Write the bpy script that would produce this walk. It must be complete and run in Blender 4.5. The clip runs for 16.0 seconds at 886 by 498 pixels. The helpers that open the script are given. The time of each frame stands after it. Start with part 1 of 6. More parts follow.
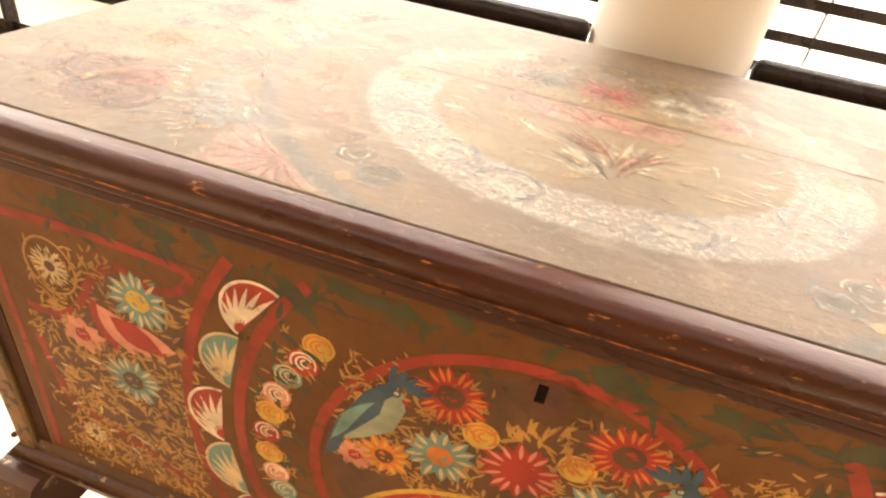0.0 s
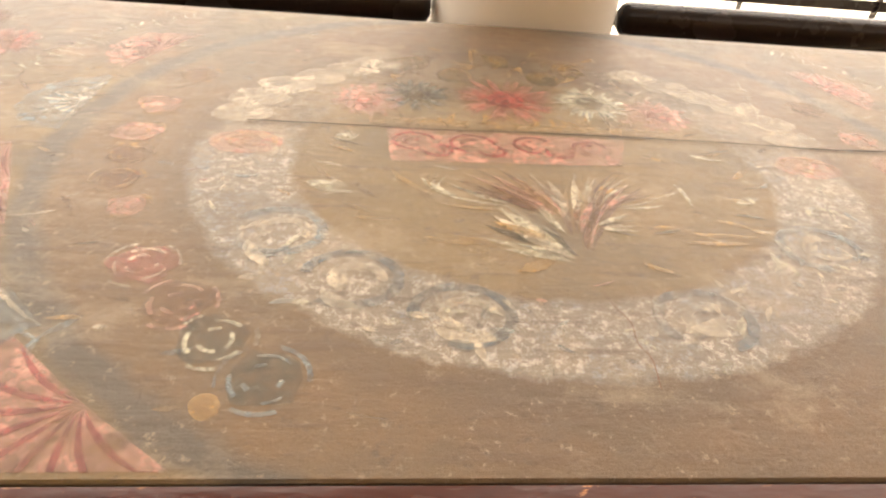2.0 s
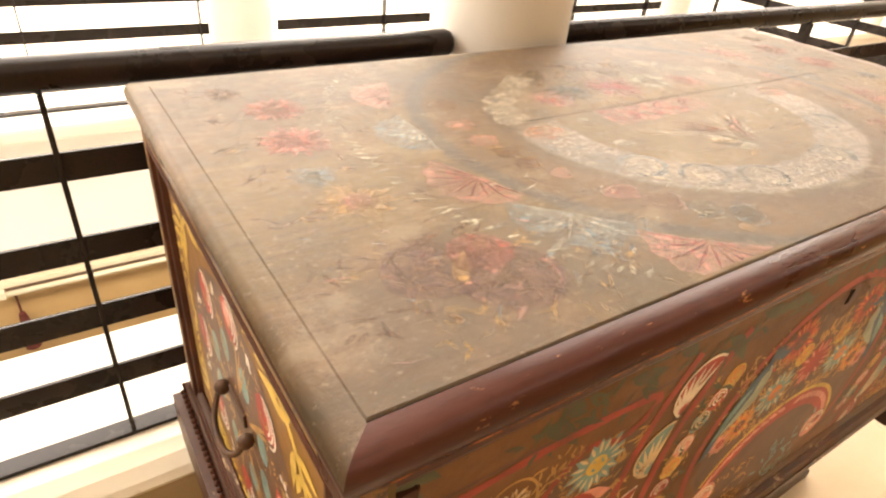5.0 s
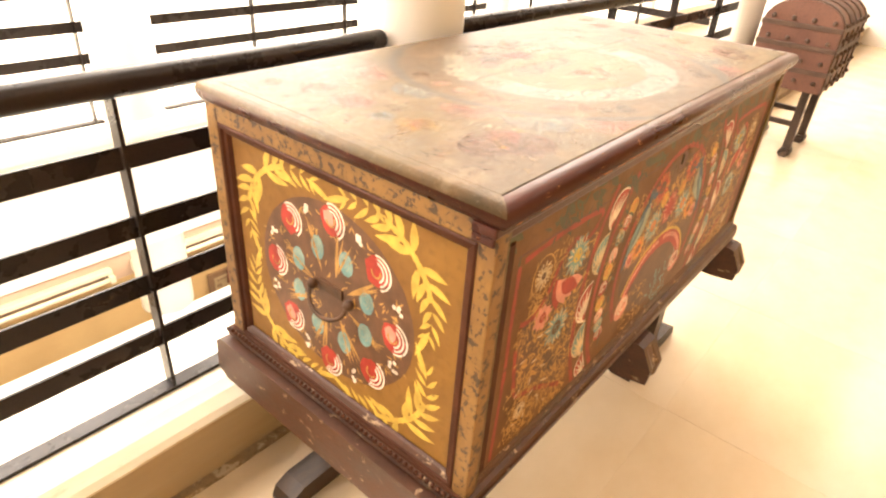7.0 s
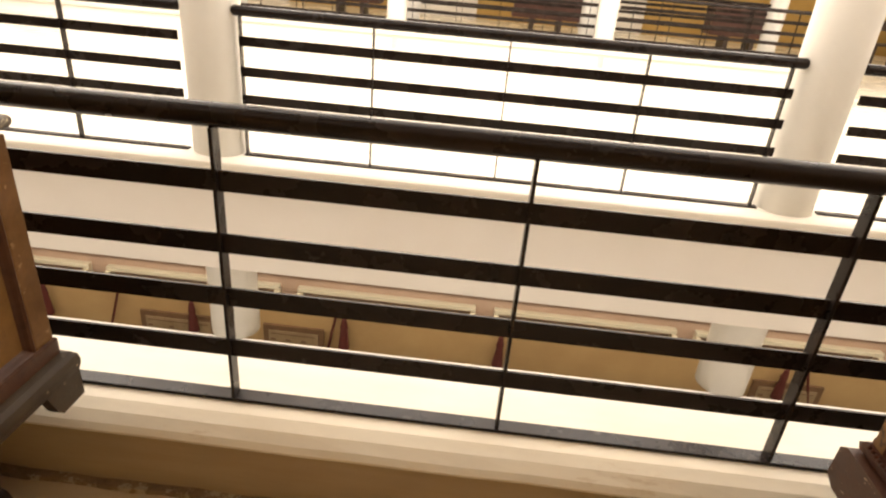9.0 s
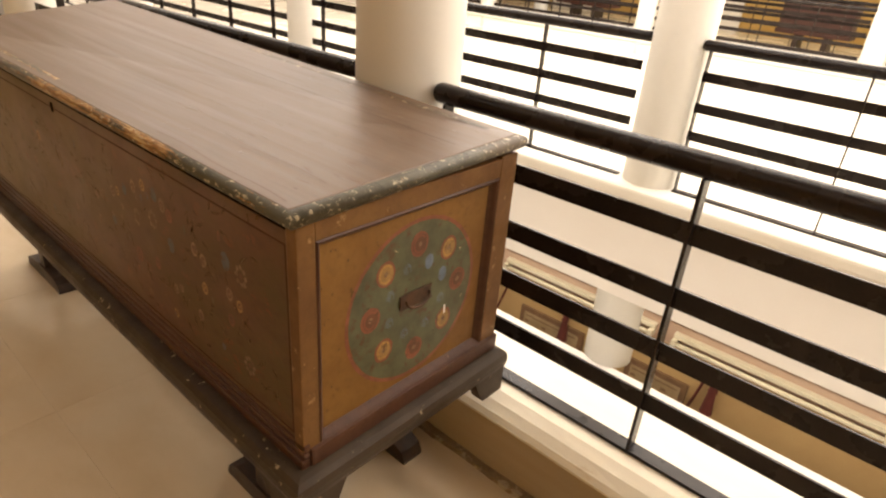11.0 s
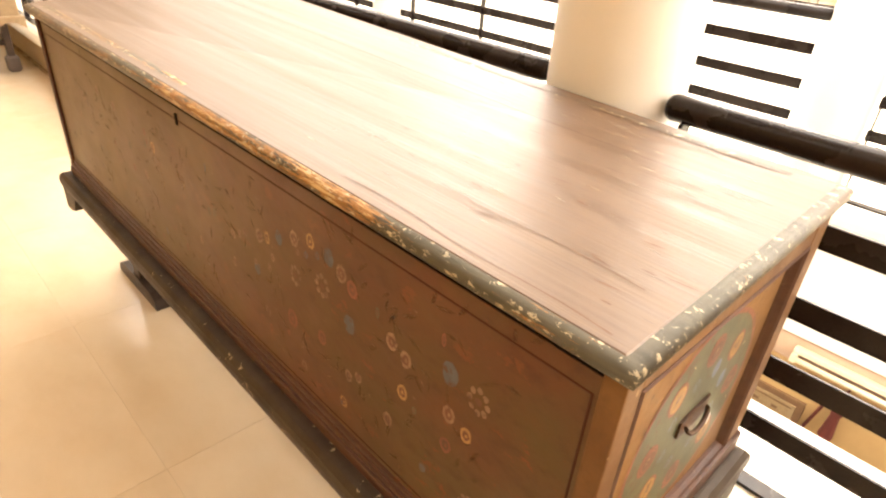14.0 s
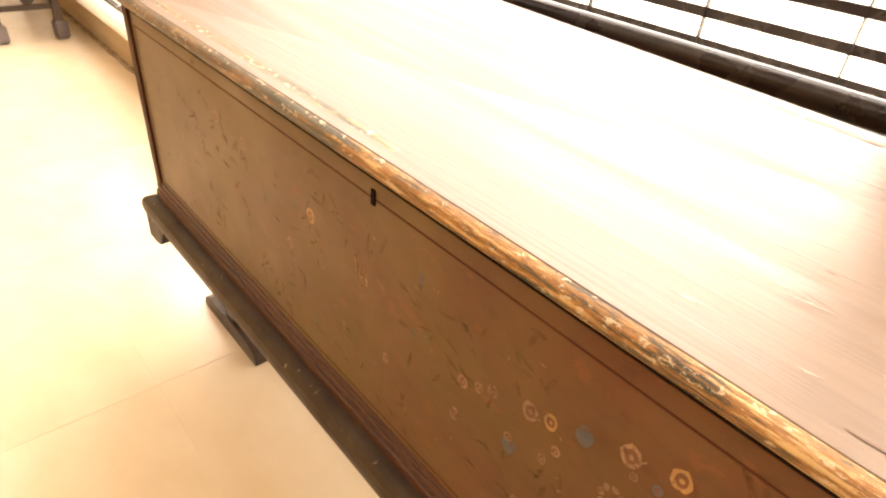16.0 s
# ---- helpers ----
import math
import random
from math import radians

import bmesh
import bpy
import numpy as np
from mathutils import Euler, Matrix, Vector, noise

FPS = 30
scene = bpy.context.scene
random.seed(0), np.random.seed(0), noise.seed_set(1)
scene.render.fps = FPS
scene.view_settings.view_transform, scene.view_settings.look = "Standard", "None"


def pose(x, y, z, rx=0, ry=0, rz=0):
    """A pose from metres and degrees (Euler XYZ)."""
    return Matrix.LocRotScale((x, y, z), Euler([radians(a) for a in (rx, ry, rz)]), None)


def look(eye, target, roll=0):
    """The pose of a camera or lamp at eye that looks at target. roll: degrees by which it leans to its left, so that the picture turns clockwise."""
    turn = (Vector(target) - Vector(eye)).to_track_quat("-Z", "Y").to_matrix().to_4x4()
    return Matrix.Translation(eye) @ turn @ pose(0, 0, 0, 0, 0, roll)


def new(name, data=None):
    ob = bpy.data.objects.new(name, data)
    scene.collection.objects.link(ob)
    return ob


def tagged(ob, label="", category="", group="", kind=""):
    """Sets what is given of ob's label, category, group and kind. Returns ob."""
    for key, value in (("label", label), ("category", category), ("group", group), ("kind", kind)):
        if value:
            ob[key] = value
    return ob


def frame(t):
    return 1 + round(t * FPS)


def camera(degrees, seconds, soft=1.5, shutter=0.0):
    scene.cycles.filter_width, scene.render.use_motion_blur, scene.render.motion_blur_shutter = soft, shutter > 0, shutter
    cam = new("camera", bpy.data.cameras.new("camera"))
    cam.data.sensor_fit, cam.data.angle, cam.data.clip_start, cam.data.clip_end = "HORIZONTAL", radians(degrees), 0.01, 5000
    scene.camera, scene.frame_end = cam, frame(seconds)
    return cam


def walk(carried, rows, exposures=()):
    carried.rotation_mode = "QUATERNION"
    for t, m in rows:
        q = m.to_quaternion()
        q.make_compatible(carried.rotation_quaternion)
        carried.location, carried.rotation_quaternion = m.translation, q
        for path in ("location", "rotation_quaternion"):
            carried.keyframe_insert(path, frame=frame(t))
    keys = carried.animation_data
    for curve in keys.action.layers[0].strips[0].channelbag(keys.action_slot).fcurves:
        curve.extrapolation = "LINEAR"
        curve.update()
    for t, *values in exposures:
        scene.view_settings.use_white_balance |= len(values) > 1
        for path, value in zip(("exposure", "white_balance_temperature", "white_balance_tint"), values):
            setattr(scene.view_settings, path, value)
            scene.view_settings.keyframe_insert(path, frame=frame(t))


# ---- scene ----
cam = camera(72.4, 16.0, soft=2.2)
PATH = [
    (0, (1.585, 0.311, 1.370), (1.249, 1.913, 0.220), 9.8),
    (0.5, (1.541, 0.398, 1.368), (1.311, 1.996, 0.188), 5.7),
    (1, (1.530, 0.492, 1.365), (1.530, 2.054, 0.116), 5.9),
    (1.5, (1.513, 0.544, 1.360), (1.621, 2.106, 0.116), 6.7),
    (2, (1.478, 0.563, 1.366), (1.661, 2.123, 0.127), 6.0),
    (2.5, (1.399, 0.565, 1.373), (1.693, 2.126, 0.159), 5.8),
    (3, (1.301, 0.545, 1.382), (1.710, 2.094, 0.185), 5.6),
    (3.5, (1.212, 0.530, 1.391), (1.695, 2.083, 0.227), 5.9),
    (4, (1.092, 0.545, 1.385), (1.726, 2.077, 0.266), 6.4),
    (4.2, (1.030, 0.550, 1.381), (1.740, 2.045, 0.257), 6.3),
    (6.3, (0.463, 0.357, 1.418), (1.714, 1.537, 0.398), 4.2),
    (6.5, (0.422, 0.354, 1.42), (1.696, 1.507, 0.396), 3.8),
    (7, (0.29, 0.33, 1.429), (1.642, 1.398, 0.413), 4.3),
    (7.5, (0.158, 0.316, 1.416), (1.426, 1.475, 0.392), 4.8),
    (8, (0.049, 0.31, 1.417), (0.997, 1.758, 0.406), 4.7),
    (8.5, (-0.001, 0.282, 1.428), (0.477, 1.991, 0.505), 4.5),
    (9, (-0.081, 0.29, 1.421), (-0.161, 2.088, 0.548), 5.1),
    (9.5, (-0.163, 0.315, 1.445), (-0.807, 2.015, 0.606), 4.1),
    (10, (-0.226, 0.307, 1.441), (-1.203, 1.838, 0.602), 4.8),
    (12.3, (-0.474, 0.295, 1.415), (-1.655, 1.614, 0.484), 4.5),
    (12.5, (-0.52, 0.289, 1.409), (-1.673, 1.628, 0.471), 4.7),
    (13, (-0.633, 0.26, 1.418), (-1.7, 1.673, 0.489), 5.4),
    (13.5, (-0.75, 0.283, 1.414), (-1.817, 1.656, 0.426), 6.7),
    (14, (-0.88, 0.352, 1.412), (-2.087, 1.59, 0.406), 4.5),
    (14.5, (-1.019, 0.384, 1.393), (-2.301, 1.513, 0.352), 4.2),
    (15, (-1.212, 0.379, 1.389), (-2.475, 1.502, 0.319), 5.6),
    (15.5, (-1.402, 0.366, 1.384), (-2.61, 1.531, 0.295), 5.4),
    (16, (-1.566, 0.389, 1.384), (-2.765, 1.536, 0.267), 5.6),
]

EXPO = [(0, 0.25), (0.6, 0.05), (1.5, -0.22), (2.5, -0.27), (4.2, -0.22), (6.3, 0.25), (7.0, 0.45), (8.0, 0.2), (8.5, -0.75), (9.0, -1.2), (9.5, -1.5), (10.2, -1.55), (12.3, 0.45), (13.5, 0.5), (14.4, 0.3), (15.2, 0.6), (16, 0.7)]
walk(cam, [(t, look(eye, target, roll)) for t, eye, target, roll in PATH], EXPO)

# ---------------------------------------------------------------- world and lights
world = bpy.data.worlds.new("world")
scene.world = world
world.use_nodes = True
world.node_tree.nodes["Background"].inputs[0].default_value = (1, 0.95, 0.86, 1)
world.node_tree.nodes["Background"].inputs[1].default_value = 0.3


def area_lamp(name, x, y, z, sx, sy, watts, color, rx=0):
    lamp = bpy.data.lights.new(name, "AREA")
    lamp.shape, lamp.size, lamp.size_y, lamp.energy, lamp.color = "RECTANGLE", sx, sy, watts, color
    ob = new(name, lamp)
    ob.matrix_world = pose(x, y, z, rx)
    return ob


WARM = (1.0, 0.905, 0.82)
area_lamp("hall_skylight_lamp", 0.0, 7.0, 3.55, 18, 5.0, 3600, WARM)
area_lamp("slot_skylight_lamp", 0.0, 2.55, 3.35, 16, 1.2, 560, WARM)
area_lamp("gallery_ceiling_lamp", 0.0, -0.4, 3.3, 18, 0.5, 100, WARM)
# two added lamps without a seen source, to brighten the far and lower galleries
area_lamp("far_gallery_lamp", 0.0, 14.6, 3.3, 18, 0.5, 330, (1.0, 0.85, 0.6))
area_lamp("lower_gallery_lamp", 0.0, 4.1, -0.5, 16, 0.3, 250, (1.0, 0.88, 0.68))


# ---------------------------------------------------------------- materials
def shader(name, rough=0.6, metal=0.0, spec=0.5):
    m = bpy.data.materials.new(name)
    m.use_nodes = True
    nt = m.node_tree
    b = nt.nodes["Principled BSDF"]
    b.inputs["Roughness"].default_value = rough
    b.inputs["Metallic"].default_value = metal
    b.inputs["Specular IOR Level"].default_value = spec
    return m, nt, b


def coords(nt, stretch=(1, 1, 1)):
    tc = nt.nodes.new("ShaderNodeTexCoord")
    mp = nt.nodes.new("ShaderNodeMapping")
    mp.inputs["Scale"].default_value = stretch
    nt.links.new(tc.outputs["Object"], mp.inputs["Vector"])
    return mp.outputs["Vector"]


def noise_of(nt, vec, scale, detail=4.0, rough=0.6):
    n = nt.nodes.new("ShaderNodeTexNoise")
    n.inputs["Scale"].default_value, n.inputs["Detail"].default_value, n.inputs["Roughness"].default_value = scale, detail, rough
    nt.links.new(vec, n.inputs["Vector"])
    return n.outputs["Fac"]


def ramp_of(nt, fac, lo, hi, a=0.0, b=1.0):
    r = nt.nodes.new("ShaderNodeMapRange")
    r.inputs["From Min"].default_value, r.inputs["From Max"].default_value = lo, hi
    r.inputs["To Min"].default_value, r.inputs["To Max"].default_value = a, b
    nt.links.new(fac, r.inputs["Value"])
    return r.outputs["Result"]


def mix_of(nt, fac, a, b):
    x = nt.nodes.new("ShaderNodeMix")
    x.data_type = "RGBA"
    if isinstance(fac, float):
        x.inputs[0].default_value = fac
    else:
        nt.links.new(fac, x.inputs[0])
    for socket, v in ((x.inputs[6], a), (x.inputs[7], b)):
        if isinstance(v, tuple):
            socket.default_value = (*v, 1)
        else:
            nt.links.new(v, socket)
    return x.outputs[2]


def math_of(nt, op, a, b=None):
    n = nt.nodes.new("ShaderNodeMath")
    n.operation = op
    for k, v in enumerate((a, b)):
        if v is None:
            continue
        if isinstance(v, float):
            n.inputs[k].default_value = v
        else:
            nt.links.new(v, n.inputs[k])
    return n.outputs[0]


def bump_of(nt, b, height, strength, dist=0.002):
    n = nt.nodes.new("ShaderNodeBump")
    n.inputs["Strength"].default_value, n.inputs["Distance"].default_value = strength, dist
    nt.links.new(height, n.inputs["Height"])
    nt.links.new(n.outputs["Normal"], b.inputs["Normal"])


def worn(name, base, other, under=None, wear=0.0, rough=0.5, stretch=(1, 1, 1), big=3.0, fine=60.0, wear_scale=25.0, spec=0.5, bump=0.3, metal=0.0, spot=0.7, coat=0.0):
    """Two mottled tones, scraped through to a third where the fine noise peaks."""
    m, nt, b = shader(name, rough, metal, spec)
    v = coords(nt, stretch)
    n1, n2 = noise_of(nt, v, big, 5), noise_of(nt, v, fine, 3)
    col = mix_of(nt, ramp_of(nt, n1, 0.32, 0.68), base, other)
    dark = tuple(c * 0.55 for c in base)
    col = mix_of(nt, ramp_of(nt, n2, 0.5, 0.85, 0.0, spot), col, dark)
    if under:
        n3 = noise_of(nt, v, wear_scale, 6, 0.7)
        col = mix_of(nt, ramp_of(nt, n3, 0.72 - wear, 0.76 - wear), col, under)
    nt.links.new(col, b.inputs["Base Color"])
    nt.links.new(ramp_of(nt, n1, 0.3, 0.7, rough - 0.08, rough + 0.1), b.inputs["Roughness"])
    bump_of(nt, b, n2, bump)
    b.inputs["Coat Weight"].default_value, b.inputs["Coat Roughness"].default_value = coat, 0.3
    return m


def paint(name, color, gone=0.3, scale=45.0, rough=0.5, under=(0.085, 0.034, 0.012), vary=0.35):
    """An opaque coat of old paint, scuffed to the ground colour in small patches."""
    m, nt, b = shader(name, rough, 0.0, 0.4)
    v = coords(nt)
    n1, n2 = noise_of(nt, v, 22.0, 3), noise_of(nt, v, scale, 6, 0.75)
    col = mix_of(nt, ramp_of(nt, n1, 0.3, 0.7), tuple(c * (1 - vary) for c in color), tuple(min(1.0, c * (1 + vary * 0.6)) for c in color))
    col = mix_of(nt, ramp_of(nt, n2, gone - 0.05, gone + 0.05), under, col)
    nt.links.new(col, b.inputs["Base Color"])
    bump_of(nt, b, n2, 0.15)
    return m


def faded(name, color, gone=0.48, scale=85.0, soft=0.1, most=0.78, floor=0.1):
    """A thin coat, flaked and rubbed through to the boards."""
    m, nt, b = shader(name, 0.48, 0.0, 0.36)
    v = coords(nt)
    n1, n2 = noise_of(nt, v, 70.0, 5, 0.7), noise_of(nt, v, scale, 8, 0.8)
    col = mix_of(nt, ramp_of(nt, n1, 0.35, 0.65), tuple(c * 0.62 for c in color), tuple(min(1.0, c * 1.4) for c in color))
    nt.links.new(col, b.inputs["Base Color"])
    patch = ramp_of(nt, noise_of(nt, v, 26.0, 6, 0.7), 0.36, 0.6, 0.35, 1.0)
    nt.links.new(math_of(nt, "MULTIPLY", ramp_of(nt, n2, gone - soft, gone + soft, floor, most), patch), b.inputs["Alpha"])
    return m


M_WALL = worn("white_plaster", (0.8, 0.76, 0.71), (0.76, 0.71, 0.65), rough=0.8, big=1.2, fine=90, bump=0.04, spot=0.06)
M_WALL.node_tree.nodes["Principled BSDF"].inputs["Specular IOR Level"].default_value = 0.2
M_ROOF = worn("chalky_white_plaster", (0.82, 0.79, 0.75), (0.74, 0.7, 0.65), (0.55, 0.5, 0.44), 0.0, 0.8, (1, 1, 1), 1.5, 60, 7, spec=0.2, spot=0.05, bump=0.05)
M_COL = worn("column_plaster", (0.78, 0.76, 0.71), (0.75, 0.72, 0.66), rough=0.6, big=2.0, fine=120, bump=0.03, spec=0.3, spot=0.05)
M_KERB = worn("kerb_stone", (0.74, 0.68, 0.56), (0.68, 0.6, 0.46), (0.6, 0.5, 0.36), 0.06, 0.45, (0.3, 1, 1), 3.0, 40, 6, spot=0.12, bump=0.08)
# tan face; its darker tone also holds the shade under the kerb nose
M_SKIRT = worn("tan_shaded_skirting", (0.44, 0.35, 0.23), (0.36, 0.27, 0.165), (0.22, 0.15, 0.085), 0.02, 0.6, (0.25, 1, 2), 3.0, 50, 9, spot=0.12, bump=0.06)
M_STAIN = worn("stained_mortar", (0.17, 0.11, 0.06), (0.3, 0.22, 0.13), (0.42, 0.35, 0.24), 0.2, 0.7, (1, 1, 1), 9.0, 70, 20)
M_LEDGE = worn("ledge_plaster", (0.76, 0.72, 0.64), (0.7, 0.64, 0.54), rough=0.7, stretch=(0.3, 1, 1), big=3, fine=60, bump=0.05, spot=0.08)
M_PINK = worn("pinkish_plaster", (0.5, 0.36, 0.28), (0.44, 0.3, 0.22), rough=0.8, big=2, spot=0.15)
M_YELLOW = worn("ochre_wall_paint", (0.5, 0.335, 0.155), (0.41, 0.26, 0.115), rough=0.7, big=1.5, spot=0.15)
M_FARWALL = worn("far_ochre_wall", (0.5, 0.33, 0.1), (0.42, 0.26, 0.07), rough=0.8, big=0.8, spot=0.15)
M_STEEL = worn("black_gloss_paint", (0.013, 0.009, 0.008), (0.02, 0.014, 0.011), rough=0.26, big=6, fine=150, bump=0.02, spec=0.2)
M_IRON = worn("rusty_iron", (0.05, 0.03, 0.02), (0.12, 0.06, 0.03), rough=0.6, big=30, fine=120, metal=0.5)
M_TRESTLE = worn("black_stained_wood", (0.03, 0.018, 0.012), (0.06, 0.035, 0.022), (0.16, 0.1, 0.06), 0.06, 0.45, (3, 12, 12), 4, 30)
M_FIX = worn("fixture_enamel", (0.66, 0.6, 0.48), (0.6, 0.53, 0.4), rough=0.5, spot=0.15)
M_ORANGE = worn("orange_wood", (0.55, 0.24, 0.05), (0.48, 0.2, 0.04), rough=0.4, stretch=(2, 2, 10))
M_TASSEL = worn("dark_red_cloth", (0.12, 0.02, 0.015), (0.07, 0.015, 0.01), rough=0.9, fine=150)


def marble(name, random_tint):
    m, nt, b = shader(name, 0.16, 0.0, 0.55)
    v = coords(nt, (1, 1.6, 1))
    w = nt.nodes.new("ShaderNodeTexWave")
    w.inputs["Scale"].default_value, w.inputs["Distortion"].default_value, w.inputs["Detail"].default_value = 0.7, 9.0, 4.0
    nt.links.new(v, w.inputs["Vector"])
    n = noise_of(nt, v, 2.2, 6, 0.65)
    col = mix_of(nt, ramp_of(nt, n, 0.3, 0.7), (0.68, 0.57, 0.415), (0.59, 0.465, 0.31))
    col = mix_of(nt, ramp_of(nt, w.outputs["Fac"], 0.6, 1.0, 0.0, 0.22), col, (0.68, 0.6, 0.46))
    if random_tint:
        info = nt.nodes.new("ShaderNodeObjectInfo")
        col = mix_of(nt, ramp_of(nt, info.outputs["Random"], 0, 1, 0.0, 0.22), col, (0.58, 0.45, 0.29))
    nt.links.new(col, b.inputs["Base Color"])
    nt.links.new(ramp_of(nt, n, 0.3, 0.7, 0.12, 0.24), b.inputs["Roughness"])
    return m


M_TILE, M_FLOOR = marble("beige_marble_tile", True), marble("beige_marble", False)
M_HALL = worn("pale_marble", (0.78, 0.72, 0.6), (0.74, 0.67, 0.54), rough=0.25, big=1.0, bump=0.02, spot=0.08)

# chest with birds
def ellipse_of(nt, vec, cx, cy, ru, rv, half, soft, most=1.0):
    """How much of an oval painted ring covers each point."""
    a = nt.nodes.new("ShaderNodeVectorMath")
    a.operation = "SUBTRACT"
    a.inputs[1].default_value = (cx, cy, 0)
    nt.links.new(vec, a.inputs[0])
    m = nt.nodes.new("ShaderNodeVectorMath")
    m.operation = "MULTIPLY"
    m.inputs[1].default_value = (1 / ru, 1 / rv, 0)
    nt.links.new(a.outputs[0], m.inputs[0])
    e = nt.nodes.new("ShaderNodeVectorMath")
    e.operation = "LENGTH"
    nt.links.new(m.outputs[0], e.inputs[0])
    d = math_of(nt, "ABSOLUTE", math_of(nt, "SUBTRACT", e.outputs["Value"], 1.0))
    return ramp_of(nt, d, half / ru, (half + soft) / ru, most, 0.0), e.outputs["Value"]


def lid_paint():
    """Old brown lid paint with faded oval bands and a flaking whitish garland."""
    m, nt, b = shader("faded_lid_paint", 0.48, 0.0, 0.36)
    v0 = coords(nt)
    n = nt.nodes.new("ShaderNodeTexNoise")
    n.inputs["Scale"].default_value, n.inputs["Detail"].default_value = 28.0, 5.0
    nt.links.new(v0, n.inputs["Vector"])
    k = nt.nodes.new("ShaderNodeVectorMath")
    k.operation = "MULTIPLY_ADD"
    k.inputs[1].default_value = (0.02, 0.02, 0)
    nt.links.new(n.outputs["Color"], k.inputs[0])
    nt.links.new(v0, k.inputs[2])
    sh = nt.nodes.new("ShaderNodeVectorMath")
    sh.operation = "SUBTRACT"
    sh.inputs[1].default_value = (0.01, 0.01, 0)
    nt.links.new(k.outputs[0], sh.inputs[0])
    v = sh.outputs[0]
    big, mid = noise_of(nt, v0, 4.0, 5, 0.6), noise_of(nt, v0, 17.0, 6, 0.7)
    flake = noise_of(nt, v0, 75.0, 8, 0.78)
    fine = noise_of(nt, v0, 140.0, 6, 0.75)
    grit = noise_of(nt, v0, 115.0, 9, 0.85)
    streak = noise_of(nt, coords(nt, (0.12, 1, 1)), 90.0, 5, 0.7)
    col = mix_of(nt, ramp_of(nt, big, 0.35, 0.65), (0.066, 0.046, 0.023), (0.12, 0.075, 0.038))
    col = mix_of(nt, ramp_of(nt, mid, 0.5, 0.72, 0.0, 0.9), col, (0.05, 0.043, 0.025))
    col = mix_of(nt, ramp_of(nt, mid, 0.5, 0.3, 0.0, 0.8), col, (0.165, 0.092, 0.044))
    cloud = noise_of(nt, v0, 2.6, 3, 0.55)
    col = mix_of(nt, ramp_of(nt, cloud, 0.42, 0.6, 0.0, 0.55), col, (0.15, 0.1, 0.034))
    col = mix_of(nt, ramp_of(nt, cloud, 0.5, 0.34, 0.0, 0.5), col, (0.1, 0.073, 0.047))
    band, e = ellipse_of(nt, v, 1.612, 1.05, 0.36, 0.32, 0.04, 0.025, 0.6)
    col = mix_of(nt, band, col, (0.105, 0.062, 0.03))
    oval = ramp_of(nt, e, 0.56, 0.62, 0.6, 0.0)
    col = mix_of(nt, oval, col, (0.138, 0.097, 0.044))
    arc, _ = ellipse_of(nt, v, 1.612, 1.06, 0.42, 0.378, 0.006, 0.012, 0.75)
    col = mix_of(nt, arc, col, (0.055, 0.05, 0.042))
    arc, _ = ellipse_of(nt, v, 1.612, 1.05, 0.305, 0.275, 0.006, 0.02, 0.4)
    col = mix_of(nt, arc, col, (0.065, 0.045, 0.028))
    ring, _ = ellipse_of(nt, v, 1.612, 1.045, 0.262, 0.219, 0.036, 0.01)
    sep = nt.nodes.new("ShaderNodeSeparateXYZ")
    nt.links.new(v, sep.inputs[0])
    ring = math_of(nt, "MULTIPLY", ring, ramp_of(nt, sep.outputs["Y"], 1.03, 1.1, 1.0, 0.3))
    col = mix_of(nt, math_of(nt, "MULTIPLY", ring, 0.72), col, (0.16, 0.137, 0.112))
    hue = mix_of(nt, ramp_of(nt, mid, 0.48, 0.58), (0.34, 0.31, 0.26), (0.17, 0.175, 0.185))
    hue = mix_of(nt, ramp_of(nt, big, 0.55, 0.7, 0.0, 0.5), hue, (0.26, 0.19, 0.16))
    col = mix_of(nt, math_of(nt, "MULTIPLY", ring, ramp_of(nt, grit, 0.5, 0.57, 0.0, 0.9)), col, hue)
    col = mix_of(nt, ramp_of(nt, streak, 0.54, 0.68, 0.0, 0.65), col, (0.07, 0.043, 0.024))
    col = mix_of(nt, ramp_of(nt, flake, 0.43, 0.33, 0.0, 0.75), col, (0.055, 0.036, 0.02))
    col = mix_of(nt, ramp_of(nt, fine, 0.59, 0.64, 0.0, 0.5), col, (0.25, 0.19, 0.125))
    grime = noise_of(nt, coords(nt, (0.8, 1.2, 1)), 9.0, 9, 0.72)
    col = mix_of(nt, ramp_of(nt, grime, 0.5, 0.64, 0.0, 0.5), col, (0.075, 0.058, 0.036))
    col = mix_of(nt, ramp_of(nt, grime, 0.46, 0.36, 0.0, 0.35), col, (0.24, 0.185, 0.12))
    speck = noise_of(nt, coords(nt, (0.6, 1, 1)), 210.0, 5, 0.75)
    col = mix_of(nt, ramp_of(nt, speck, 0.4, 0.34, 0.0, 0.4), col, (0.05, 0.034, 0.02))
    nt.links.new(col, b.inputs["Base Color"])
    nt.links.new(ramp_of(nt, flake, 0.35, 0.65, 0.43, 0.57), b.inputs["Roughness"])
    bump_of(nt, b, math_of(nt, "ADD", flake, math_of(nt, "MULTIPLY", streak, 0.7)), 0.8, 0.0018)
    return m


